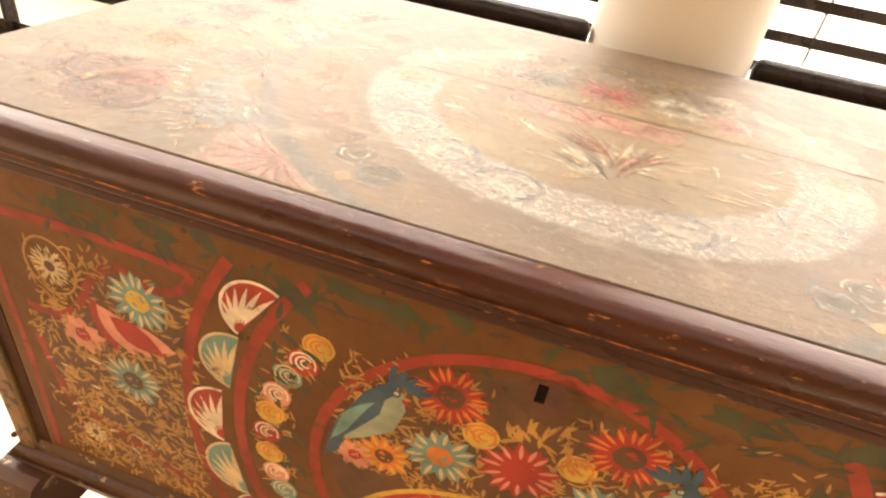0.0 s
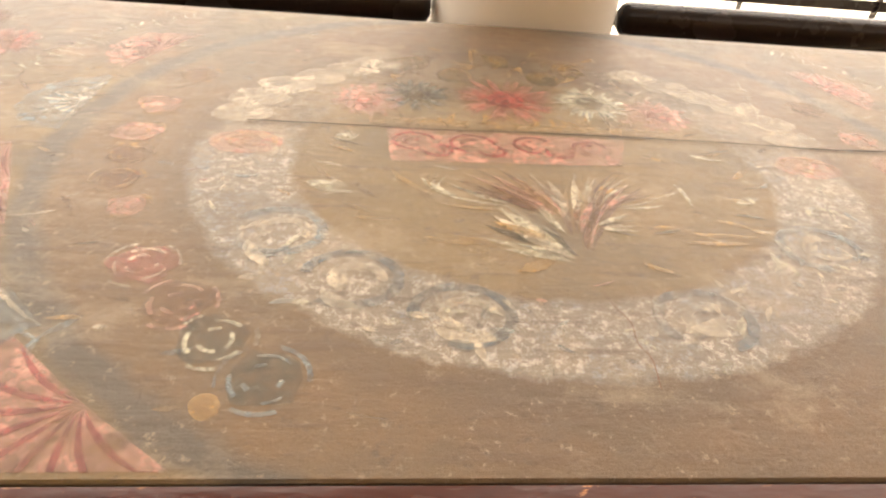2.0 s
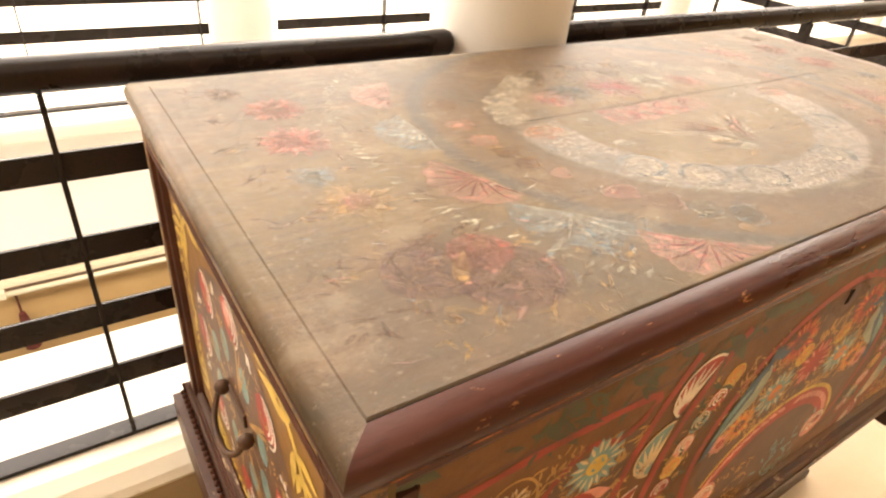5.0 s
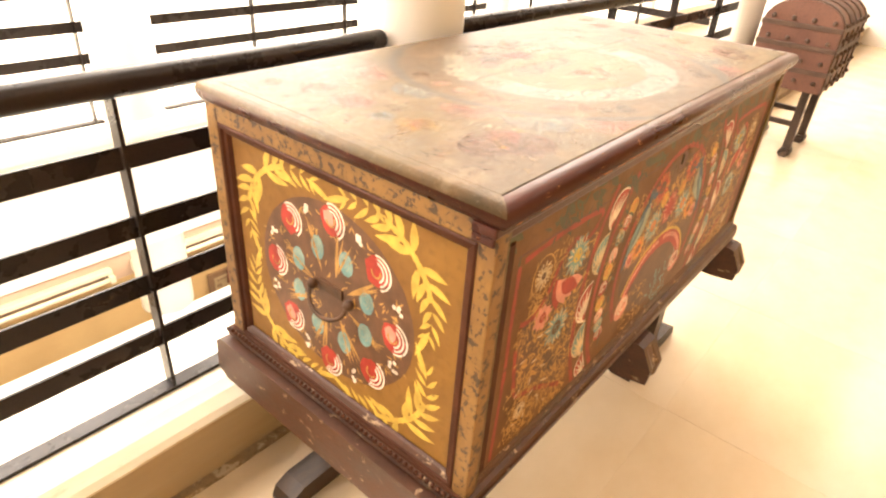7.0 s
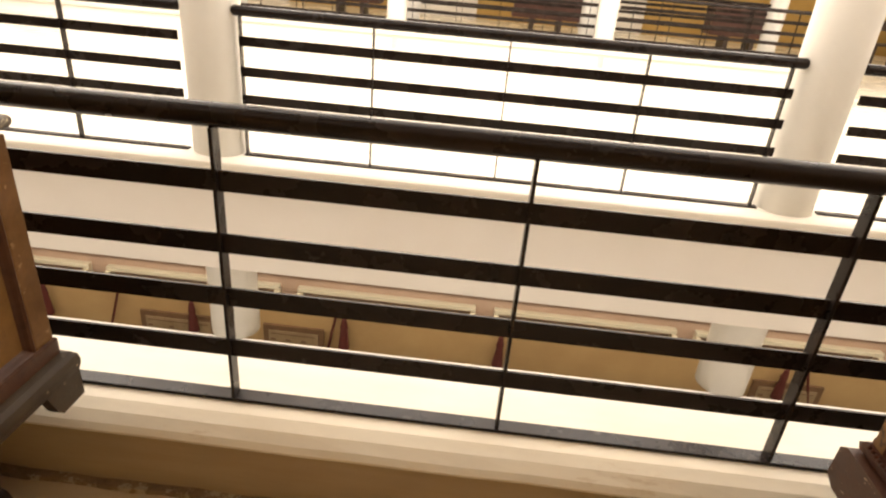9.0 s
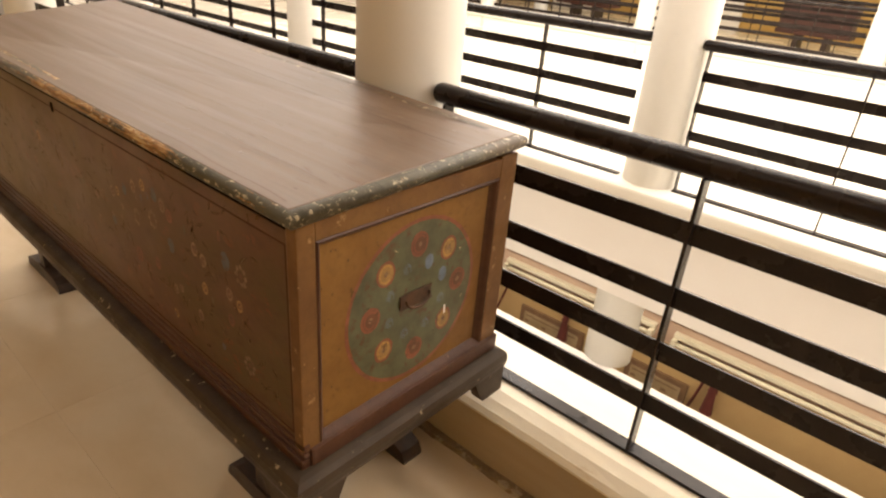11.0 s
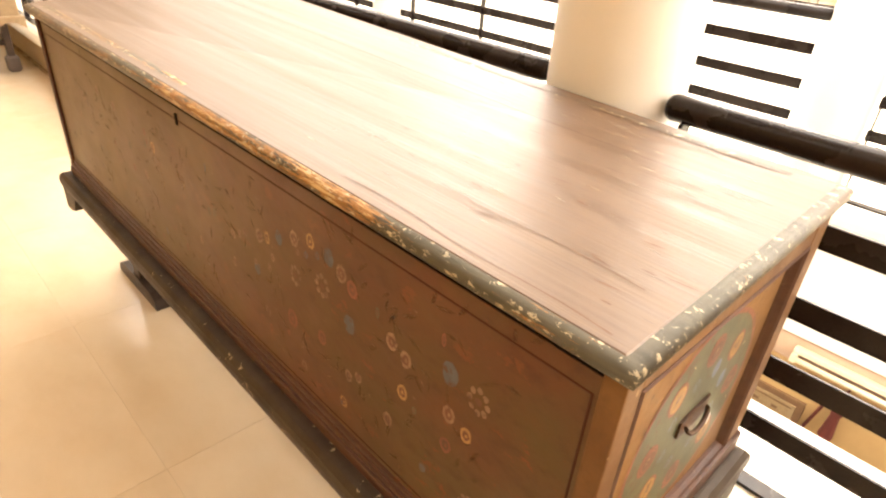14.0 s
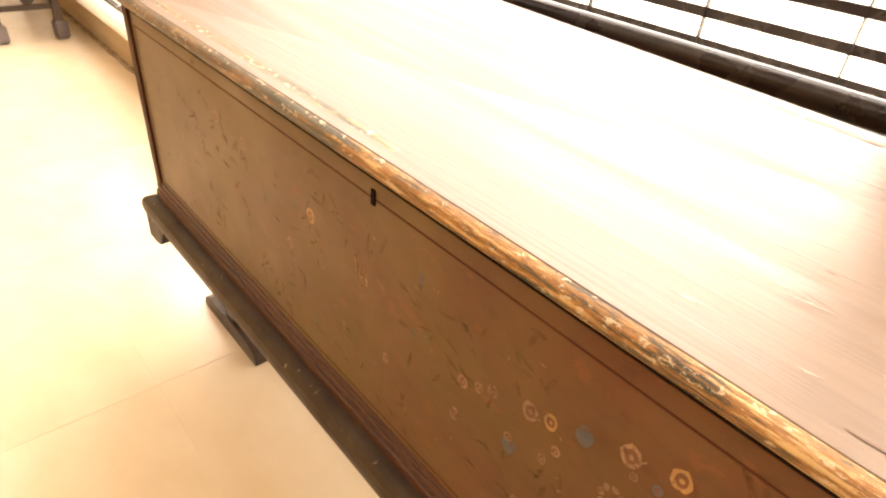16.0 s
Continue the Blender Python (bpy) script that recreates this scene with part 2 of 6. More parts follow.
def chipped_edge():
    """Dark green paint worn in runs down to ochre and cream."""
    m, nt, b = shader("chipped_green_edge", 0.5, 0.0, 0.35)
    v = coords(nt, (0.11, 1.4, 1.4))
    run, n1, n2 = noise_of(nt, coords(nt), 3.2, 3), noise_of(nt, v, 62.0, 8, 0.8), noise_of(nt, v, 17.0, 7, 0.75)
    col = mix_of(nt, ramp_of(nt, n2, 0.35, 0.65), (0.045, 0.039, 0.025), (0.1, 0.09, 0.06))
    sep = nt.nodes.new("ShaderNodeSeparateXYZ")
    nt.links.new(coords(nt), sep.inputs[0])
    rubbed = ramp_of(nt, sep.outputs["X"], -1.3, -1.65, -0.035, 0.03)
    sound = ramp_of(nt, sep.outputs["X"], -1.12, -1.07, 0.0, -0.14)
    both = math_of(nt, "ADD", math_of(nt, "ADD", math_of(nt, "MULTIPLY", run, 0.5), n1), math_of(nt, "ADD", rubbed, sound))
    col = mix_of(nt, ramp_of(nt, both, 0.77, 0.81), col, (0.27, 0.13, 0.04))
    col = mix_of(nt, ramp_of(nt, both, 0.85, 0.89, 0.0, 0.85), col, (0.55, 0.4, 0.2))
    col = mix_of(nt, ramp_of(nt, sep.outputs["X"], -2.3, -2.8, 0.0, 0.7), col, (0.13, 0.085, 0.04))
    col = mix_of(nt, ramp_of(nt, sep.outputs["Y"], 1.25, 1.35, 0.0, 0.8), col, (0.09, 0.062, 0.038))
    chip = noise_of(nt, coords(nt, (0.6, 0.8, 1.2)), 85.0, 5, 0.75)
    col = mix_of(nt, ramp_of(nt, chip, 0.58, 0.62, 0.0, 0.9), col, (0.5, 0.42, 0.28))
    col = mix_of(nt, ramp_of(nt, n1, 0.42, 0.3, 0.0, 0.8), col, (0.03, 0.02, 0.012))
    nt.links.new(col, b.inputs["Base Color"])
    bump_of(nt, b, both, 0.6, 0.002)
    return m


M_A_LID = lid_paint()
M_A_MOULD = worn("oxblood_moulding", (0.042, 0.011, 0.007), (0.062, 0.017, 0.01), (0.34, 0.15, 0.06), 0.09, 0.3, (0.6, 2.2, 2.2), 6, 50, 46, bump=0.25, spec=0.26)
M_A_FRONT = worn("brown_ochre_paint", (0.155, 0.066, 0.018), (0.1, 0.042, 0.013), (0.06, 0.026, 0.01), 0.1, 0.5, (1, 1, 1), 6, 70, 40, spec=0.25)
M_A_BORDER = worn("olive_border_paint", (0.15, 0.078, 0.022), (0.062, 0.055, 0.018), (0.2, 0.095, 0.026), 0.08, 0.5, (0.6, 1, 1.2), 14, 60, 30, spec=0.25)
M_A_END = worn("mustard_panel_paint", (0.235, 0.117, 0.024), (0.16, 0.076, 0.018), (0.12, 0.055, 0.016), 0.06, 0.5, (1, 1, 1), 5, 60, 22, spec=0.25)
M_A_FRAME = worn("flaking_mustard_frame", (0.24, 0.125, 0.028), (0.165, 0.08, 0.02), (0.05, 0.026, 0.012), 0.19, 0.5, (1, 1, 1), 8, 60, 55)
M_A_INNER = worn("dark_brown_moulding", (0.075, 0.025, 0.011), (0.045, 0.016, 0.008), rough=0.55, big=8, spec=0.12)
# flat black for keyholes, open joints and the strip of shade under a lid
M_BLACK = worn("opening_black", (0.008, 0.006, 0.005), (0.012, 0.009, 0.007), rough=0.8, spec=0.05)
M_A_PLINTH = worn("brown_plinth_paint", (0.046, 0.02, 0.011), (0.085, 0.032, 0.015), (0.36, 0.25, 0.15), 0.11, 0.45, (1, 1, 2), 7, 50, 22)
# long chest
M_B_LID = worn("bare_lid_wood", (0.1, 0.058, 0.032), (0.128, 0.078, 0.043), (0.07, 0.038, 0.021), 0.07, 0.46, (0.22, 7, 1), 4.0, 22, 26, bump=0.3, spec=0.55, spot=0.45)
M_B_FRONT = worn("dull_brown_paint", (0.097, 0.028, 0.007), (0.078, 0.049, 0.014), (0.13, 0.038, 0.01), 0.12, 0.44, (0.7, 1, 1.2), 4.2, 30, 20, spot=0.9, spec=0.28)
# glare off the floor put into the colour: olive tint growing towards the left end
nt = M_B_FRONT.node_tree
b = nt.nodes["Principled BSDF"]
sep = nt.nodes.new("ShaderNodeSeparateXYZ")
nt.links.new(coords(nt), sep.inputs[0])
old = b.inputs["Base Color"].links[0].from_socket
floor_glare = math_of(nt, "ADD", ramp_of(nt, sep.outputs["X"], -1.5, -2.7, 0.0, 0.75), ramp_of(nt, noise_of(nt, coords(nt), 5.0, 4), 0.35, 0.65, -0.25, 0.15))
nt.links.new(mix_of(nt, ramp_of(nt, floor_glare, 0.0, 1.0), old, (0.15, 0.1, 0.034)), b.inputs["Base Color"])
M_B_EDGE = chipped_edge()
M_B_END = worn("golden_panel_paint", (0.225, 0.115, 0.028), (0.15, 0.07, 0.018), (0.07, 0.035, 0.013), 0.08, 0.5, (1, 1, 1), 5, 60, 30, spec=0.2)
M_B_FRAME = worn("brown_gold_frame", (0.175, 0.088, 0.027), (0.11, 0.05, 0.017), (0.3, 0.18, 0.075), 0.09, 0.5, (1, 1, 1), 8, 60, 36, spec=0.2)
M_B_RED = worn("maroon_moulding", (0.06, 0.024, 0.013), (0.085, 0.037, 0.018), (0.24, 0.14, 0.07), 0.06, 0.45, (0.4, 1, 1), 8, 60, 40, spec=0.25)
M_B_PLINTH = worn("grey_green_plinth", (0.056, 0.039, 0.024), (0.04, 0.026, 0.016), (0.4, 0.31, 0.19), 0.085, 0.5, (1, 1, 1), 9, 50, 34, spec=0.2)

P_RED, P_TEAL, P_YELLOW = paint("red_paint", (0.34, 0.028, 0.016), 0.33), paint("teal_paint", (0.15, 0.28, 0.27), 0.33), paint("yellow_paint", (0.56, 0.37, 0.06), 0.34)
P_PINK, P_CREAM, P_ORANGE = paint("pink_paint", (0.62, 0.26, 0.19), 0.33), paint("cream_paint", (0.6, 0.47, 0.28), 0.38), paint("orange_paint", (0.6, 0.18, 0.03), 0.34)
P_GREEN, P_NAVY, P_WHITE = paint("dark_green_paint", (0.05, 0.056, 0.02), 0.42), paint("navy_paint", (0.04, 0.085, 0.14), 0.3), paint("white_paint", (0.72, 0.62, 0.5), 0.38)
P_BREAST = paint("pale_teal_paint", (0.27, 0.31, 0.24), 0.32)
P_LINE = paint("worn_orange_paint", (0.4, 0.12, 0.025), 0.5, 30, under=(0.05, 0.012, 0.006))
P_MAROON, P_STRAW, P_BROWN = paint("maroon_paint", (0.1, 0.035, 0.02), 0.25), paint("straw_paint", (0.4, 0.215, 0.05), 0.4), paint("umber_paint", (0.11, 0.05, 0.022), 0.22)
P_REDBAND = paint("red_band_paint", (0.26, 0.026, 0.012), 0.38)
# faded coats of the lid
L_ROSE, L_BLUE, L_PALE = faded("faded_rose", (0.27, 0.095, 0.068)), faded("faded_blue", (0.17, 0.19, 0.185)), faded("faded_white", (0.4, 0.34, 0.25))
L_GOLD, L_DARK, L_OLIVE = faded("faded_gold", (0.31, 0.19, 0.07)), faded("faded_umber", (0.055, 0.036, 0.02), 0.52, 40, 0.15, 0.4), faded("faded_olive", (0.085, 0.075, 0.05), 0.48, 40)
L_WARM, L_WINE, L_PINK = faded("faded_sienna", (0.14, 0.07, 0.032)), faded("faded_wine", (0.14, 0.078, 0.06), 0.5), faded("faded_pink", (0.37, 0.2, 0.15), 0.46)
L_CREAM = faded("faded_cream", (0.38, 0.345, 0.25), 0.47, 120.0, 0.08, 0.88, 0.12)
L_RIB, L_SLATE = faded("faded_dark_rose", (0.2, 0.05, 0.04), 0.42, 85.0, 0.1, 0.85), faded("faded_slate", (0.11, 0.125, 0.13))
F_LEAF, F_RUST = faded("faded_leaf_green", (0.075, 0.066, 0.026), 0.5, 110.0, 0.1, 0.66, 0.1), faded("faded_rust", (0.13, 0.045, 0.018), 0.5, 110.0, 0.1, 0.66, 0.1)
# end and front of the long chest
B_GREEN, B_RED, B_GOLD = paint("dull_green_paint", (0.085, 0.085, 0.04), 0.4, 30), paint("brick_red_paint", (0.2, 0.06, 0.026), 0.4), paint("gold_paint", (0.3, 0.17, 0.05), 0.4)
B_SLATE = paint("smoky_blue_paint", (0.12, 0.15, 0.2), 0.38)
B_BLUE, B_TAN, B_RING = paint("slate_blue_paint", (0.075, 0.08, 0.082), 0.44), paint("tan_paint", (0.22, 0.13, 0.065), 0.46, 90), paint("rust_ring_paint", (0.12, 0.045, 0.018), 0.4)


# ---------------------------------------------------------------- mesh helpers
def box(bm, x0, x1, y0, y1, z0, z1):
    v = [bm.verts.new(c) for c in ((x0, y0, z0), (x1, y0, z0), (x1, y1, z0), (x0, y1, z0), (x0, y0, z1), (x1, y0, z1), (x1, y1, z1), (x0, y1, z1))]
    for f in ((3, 2, 1, 0), (4, 5, 6, 7), (0, 1, 5, 4), (1, 2, 6, 5), (2, 3, 7, 6), (3, 0, 4, 7)):
        bm.faces.new([v[i] for i in f])
    return v


def part(name, bm, mat, parent=None, label="", smooth=False):
    me = bpy.data.meshes.new(name)
    bm.to_mesh(me)
    bm.free()
    for m in (mat if isinstance(mat, (list, tuple)) else [mat]):
        me.materials.append(m)
    if smooth:
        me.polygons.foreach_set("use_smooth", [True] * len(me.polygons))
    ob = new(name, me)
    if parent is not None:
        ob.parent = parent
    if label:
        ob["label"] = label
    return ob


def slab(name, mat, b, bevel=0.0, parent=None, label=""):
    bm = bmesh.new()
    box(bm, *b)
    if bevel:
        bmesh.ops.bevel(bm, geom=bm.edges[:], offset=bevel, segments=2, affect="EDGES", profile=0.6)
    return part(name, bm, mat, parent, label)


def thing(name, x, y, z, label, category, group=""):
    ob = new(name)
    ob.empty_display_size = 0.1
    return tagged(ob, label, category, group)


def cyl(bm, x, y, z0, z1, r, n=40, r2=None):
    bmesh.ops.create_cone(bm, cap_ends=True, segments=n, radius1=r, radius2=r if r2 is None else r2, depth=z1 - z0, matrix=Matrix.Translation((x, y, (z0 + z1) / 2)))


def loop_sweep(bm, x0, x1, y0, y1, profile, closed=False):
    """Sweeps a profile of (outward offset, z) round a rectangle, with mitred corners."""
    rings = []
    for o, z in profile:
        rings.append([bm.verts.new(c) for c in ((x0 - o, y0 - o, z), (x1 + o, y0 - o, z), (x1 + o, y1 + o, z), (x0 - o, y1 + o, z))])
    pairs = list(zip(rings, rings[1:])) + ([(rings[-1], rings[0])] if closed else [])
    for a, b in pairs:
        for i in range(4):
            j = (i + 1) % 4
            bm.faces.new((a[i], b[i], b[j], a[j]))
    return rings


def frame_sweep(bm, place, u0, u1, v0, v1, profile):
    """A moulding round an upright opening; profile of (inward offset, depth); place maps (u, v, depth)."""
    rings = [[bm.verts.new(place(u, v, d)) for u, v in ((u0 + o, v0 + o), (u1 - o, v0 + o), (u1 - o, v1 - o), (u0 + o, v1 - o))] for o, d in profile]
    for a, b in zip(rings, rings[1:]):
        for i in range(4):
            j = (i + 1) % 4
            bm.faces.new((a[i], a[j], b[j], b[i]))


# painted motifs: flat coats of paint on a surface; place maps (u, v, height)
class Coat:
    count = 0

    def __init__(self, place, depth=0.0003):
        self.place, self.depth, self.bm, self.mats, self.level = place, depth, bmesh.new(), [], 0

    def height(self, level):
        Coat.count += 1
        return self.depth + 0.00018 * level + 0.00017 * ((Coat.count * 0.6180339887) % 1.0)

    def poly(self, pts, mat, level=0):
        if mat not in self.mats:
            self.mats.append(mat)
        h = self.height(level)
        f = self.bm.faces.new([self.bm.verts.new(self.place(u, v, h)) for u, v in pts])
        f.material_index = self.mats.index(mat)

    def disc(self, u, v, r, mat, level=0, rv=None, n=20, wob=0.04):
        rv = rv or r
        self.poly([(u + r * (1 + random.uniform(-wob, wob)) * math.cos(2 * math.pi * i / n), v + rv * (1 + random.uniform(-wob, wob)) * math.sin(2 * math.pi * i / n)) for i in range(n)], mat, level)

    def petal(self, u, v, a, length, width, mat, level=0, bend=0.0, fat=0.55):
        ca, sa = math.cos(a), math.sin(a)
        left, right = [], []
        for i in range(6):
            s = i / 5
            w = width * 0.5 * (math.sin(math.pi * s ** (1.0 if fat == 0.5 else fat * 1.6)) + 0.02)
            off = bend * length * s * s
            for side, out in ((1, left), (-1, right)):
                px, py = s * length, off + side * w
                out.append((u + px * ca - py * sa, v + px * sa + py * ca))
        self.poly(left + right[::-1], mat, level)

    def arc(self, u, v, ru, rv, a0, a1, width, mat, level=0, n=24):
        if mat not in self.mats:
            self.mats.append(mat)
        h = self.height(level)
        last = None
        for i in range(n + 1):
            t = a0 + (a1 - a0) * i / n
            w = width * (0.5 + 0.03 * math.sin(i * 2.3))
            pair = [self.bm.verts.new(self.place(u + (ru + s * w) * math.cos(t), v + (rv + s * w) * math.sin(t), h)) for s in (-1, 1)]
            if last:
                self.bm.faces.new((last[0], pair[0], pair[1], last[1])).material_index = self.mats.index(mat)
            last = pair

    def done(self, name, parent, label=""):
        ob = part(name, self.bm, self.mats, parent, label)
        if name in ("painted_foliage", "painted_scrollwork", "brushwork", "scuffing"):
            ob["kind"] = "stuff"
        return ob


def daisy(place, u, v, r, petal_mat, heart_mat, parent, n=14, tip_mat=None):
    """Pointed petals, each with a lighter stroke along it, round a heart."""
    c = Coat(place)
    for i in range(n):
        a = 2 * math.pi * i / n + random.uniform(-0.1, 0.1)
        q = r * random.uniform(0.88, 1.1)
        c.petal(u + 0.2 * r * math.cos(a), v + 0.2 * r * math.sin(a), a, q * 0.82, r * 5.0 / n, petal_mat, 1 + i % 2, bend=random.uniform(-0.12, 0.12))
        if tip_mat:
            c.petal(u + 0.45 * r * math.cos(a), v + 0.45 * r * math.sin(a), a, q * 0.5, r * 1.6 / n, tip_mat, 3)
    c.disc(u, v, r * 0.36, heart_mat, 4, None, 16, 0.08)
    for i in range(7):
        c.disc(u + r * random.uniform(-0.2, 0.2), v + r * random.uniform(-0.2, 0.2), r * 0.05, petal_mat, 5, None, 6)
    return c.done("painted_flower", parent)


def swirl(place, u, v, r, base, line, parent, rv=None):
    c = Coat(place)
    c.disc(u, v, r, base, 1, rv)
    k = (rv or r) / r
    for i, q in enumerate((0.78, 0.52, 0.28)):
        c.arc(u + r * 0.08 * i, v, r * q, r * q * k, -0.4 + i, 3.6 + i, r * 0.14, line, 2, 12)
    return c.done("painted_rosebud", parent)


def shell(place, u, v, r, a, base, rib, parent, spread=1.5, n=9, wide=0.13, rim=False):
    """A scallop: a scalloped half disc with curved ribs out of one point."""
    c = Coat(place)
    pts = [(u, v)]
    for i in range(29):
        t = a - spread + 2 * spread * i / 28
        q = r * (1 + 0.05 * math.sin(i * math.pi / 2) + random.uniform(-0.02, 0.02))
        pts.append((u + q * math.cos(t), v + q * math.sin(t)))
    c.poly(pts, base, 1)
    for i in range(n):
        k = 2 * i / (n - 1) - 1
        t = a + spread * 0.8 * k
        c.petal(u + r * 0.06 * math.cos(t), v + r * 0.06 * math.sin(t), t, r * random.uniform(0.8, 0.93), r * wide, rib, 2, bend=0.35 * k)
    if rim:
        c.arc(u, v, r * 0.99, r * 0.99, a - spread, a + spread, r * 0.06, rib, 3, 20)
    return c.done("painted_shell", parent)


def half_shell(place, p0, p1, base, rib, parent):
    """A half disc on the straight side p0 to p1, with broad curved ribs out of its lower end."""
    c = Coat(place)
    mu, mv = (p0[0] + p1[0]) / 2, (p0[1] + p1[1]) / 2
    r = math.hypot(p1[0] - p0[0], p1[1] - p0[1]) / 2
    a0 = math.atan2(p0[1] - mv, p0[0] - mu)
    turn = -math.pi if p0[0] < 1.622 else math.pi
    rim = [(mu + r * math.cos(a0 + turn * i / 20), mv + r * math.sin(a0 + turn * i / 20)) for i in range(21)]
    c.poly(rim, base, 1)
    c.arc(mu, mv, r, r, a0, a0 + turn, r * 0.09, rib, 4, 22)
    for i in range(8):
        u, v = rim[4 + 2 * i]
        t, d = math.atan2(v - p0[1], u - p0[0]), math.hypot(u - p0[0], v - p0[1])
        c.petal(p0[0] + 0.2 * d * math.cos(t), p0[1] + 0.2 * d * math.sin(t), t, d * 0.72, r * 0.05 + d * 0.06, rib, 2 + i % 2, bend=(0.2 if turn < 0 else -0.2) * (1 - 2 * i / 7))
    return c.done("painted_shell", parent)


def line_along(c, pts, w, mat, level=1):
    """A brushed line through a few points, smoothed."""
    if mat not in c.mats:
        c.mats.append(mat)
    h = c.height(level)
    fine = []
    for i in range(len(pts) - 1):
        p = [Vector(pts[max(0, min(len(pts) - 1, i + d))]) for d in (-1, 0, 1, 2)]
        for q in range(6):
            t = q / 6
            fine.append(0.5 * (2 * p[1] + (p[2] - p[0]) * t + (2 * p[0] - 5 * p[1] + 4 * p[2] - p[3]) * t * t + (3 * p[1] - p[0] - 3 * p[2] + p[3]) * t ** 3))
    fine.append(Vector(pts[-1]))
    last = None
    for i, q in enumerate(fine):
        d = (fine[min(i + 1, len(fine) - 1)] - fine[max(i - 1, 0)]).normalized() * w * (0.5 + 0.08 * math.sin(i * 1.7))
        pair = [c.bm.verts.new(c.place(q.x + k * d.y, q.y - k * d.x, h)) for k in (-1, 1)]
        if last:
            c.bm.faces.new((last[0], pair[0], pair[1], last[1])).material_index = c.mats.index(mat)
        last = pair


def leaves(place, pts, size, mat, parent, name="painted_foliage", per=5, spread=1.2, face=None):
    c = Coat(place)
    if mat is P_STRAW:
        size, per = size * 0.74, per * 2
    for u, v in pts:
        for i in range(per):
            a = (random.uniform(0, 6.28) if face is None else face + random.uniform(-spread, spread))
            c.petal(u + random.uniform(-size, size) * 0.6, v + random.uniform(-size, size) * 0.6, a, size * random.uniform(0.6, 1.1), size * 0.2, mat, random.randint(0, 1), bend=random.uniform(-0.25, 0.25))
    return c.done(name, parent)


def ringlet(place, u, v, r, mat, heart, parent, rv=None):
    """A small oval flower: a thin uneven ring round a heart."""
    c = Coat(place)
    k = (rv or r) / r
    c.disc(u, v, r, mat, 1, r * k, 14, 0.1)
    c.disc(u, v, r * 0.62, heart, 2, r * 0.62 * k, 12, 0.12)
    c.disc(u + r * 0.08, v, r * 0.25, mat, 3, r * 0.25 * k, 8, 0.2)
    return c.done("painted_ringlet", parent)


def blossom(place, u, v, r, mat, heart, parent, n=8):
    """A ring of small round petals."""
    c = Coat(place)
    for i in range(n):
        a = 6.2832 * i / n
        c.disc(u + r * 0.72 * math.cos(a), v + r * 0.85 * math.sin(a), r * 0.24, mat, 1, r * 0.27, 8, 0.15)
    c.disc(u, v, r * 0.3, heart, 2, None, 8, 0.1)
    return c.done("painted_blossom", parent)


def rosette(place, u, v, r, parent, rv=None):
    c = Coat(place)
    rv = rv or r
    c.arc(u, v, r, rv, 0, 6.283, r * 0.1, P_STRAW, 1)
    for i in range(12):
        a = i * 0.5236
        c.petal(u, v, a, r * 0.8, r * 0.16, P_CREAM, 2)
        c.petal(u + r * 0.5 * math.cos(a + 0.26), v + rv * 0.5 * math.sin(a + 0.26), a + 0.6, r * 0.3, r * 0.1, P_CREAM, 2)
    c.disc(u, v, r * 0.22, P_BROWN, 3)
    return c.done("painted_rosette", parent)


# ---------------------------------------------------------------- structure
S = "structure"
X0, X1 = -13.0, 10.6


def wall(name, mat, b, label, category="wall", bevel=0.0):
    return tagged(slab(name, mat, b, bevel), label, category, kind=S)


floor = wall("floor", M_FLOOR, (X0, X1, -2.4, 1.5, -0.35, -0.0012), "polished beige marble floor of large slabs", "floor")
# kerb: a hand-plastered coping with a rounded nose over a tan skirting
bm = bmesh.new()
side = [(1.8, -0.42), (1.8, 0.268), (1.56, 0.27), (1.52, 0.267), (1.485, 0.256), (1.456, 0.238), (1.443, 0.224), (1.445, 0.215), (1.476, 0.208), (1.49, -0.42)]
last = None
for k in range(161):
    x = X0 + (X1 - X0) * k / 160
    row = [bm.verts.new((x, y + (0.003 * noise.noise((x * 4, y * 9, 0)) if y < 1.5 else 0), z + (0.0035 * noise.noise((x * 3, 7, z * 5)) if 0.2 < z < 0.25 else 0))) for y, z in side]
    if last:
        for q in range(len(side)):
            w = (q + 1) % len(side)
            bm.faces.new((last[q], last[w], row[w], row[q]))
    else:
        bm.faces.new(row)
    last = row
bm.faces.new(last[::-1])
kerb = tagged(part("kerb", bm, M_KERB), "low cream plastered kerb under the railing", "kerb", kind=S)
# shade of the overhanging nose is in this board's colour
wall("baseboard", M_SKIRT, (X0, X1, 1.474, 1.49, 0.0, 0.205), "tan skirting with the shade below the kerb nose in its colour", "baseboard", 0.002)
bm = bmesh.new()
box(bm, X0, X1, 1.452, 1.4735, 0.0, 0.022)
bmesh.ops.subdivide_edges(bm, edges=[e for e in bm.edges if abs(e.verts[0].co.x - e.verts[1].co.x) > 1], cuts=240)
for q in bm.verts:
    if q.co.y < 1.46:
        q.co.y -= 0.012 * (noise.noise((q.co.x * 9, 0, 0)) + 0.3)
    q.co.z *= 0.8 + 0.5 * noise.noise((q.co.x * 7, 3, 0))
tagged(part("mortar_strip", bm, M_STAIN), "rough brown mortar strip along the kerb", "mortar", kind=S)
wall("floor_hall", M_HALL, (X0, X1, 3.7, 10.4, -0.35, 0), "pale polished marble hall floor", "floor")
wall("floor_far", M_HALL, (X0, 13, 12.5, 17, -0.35, 0), "pale polished marble gallery floor", "floor")
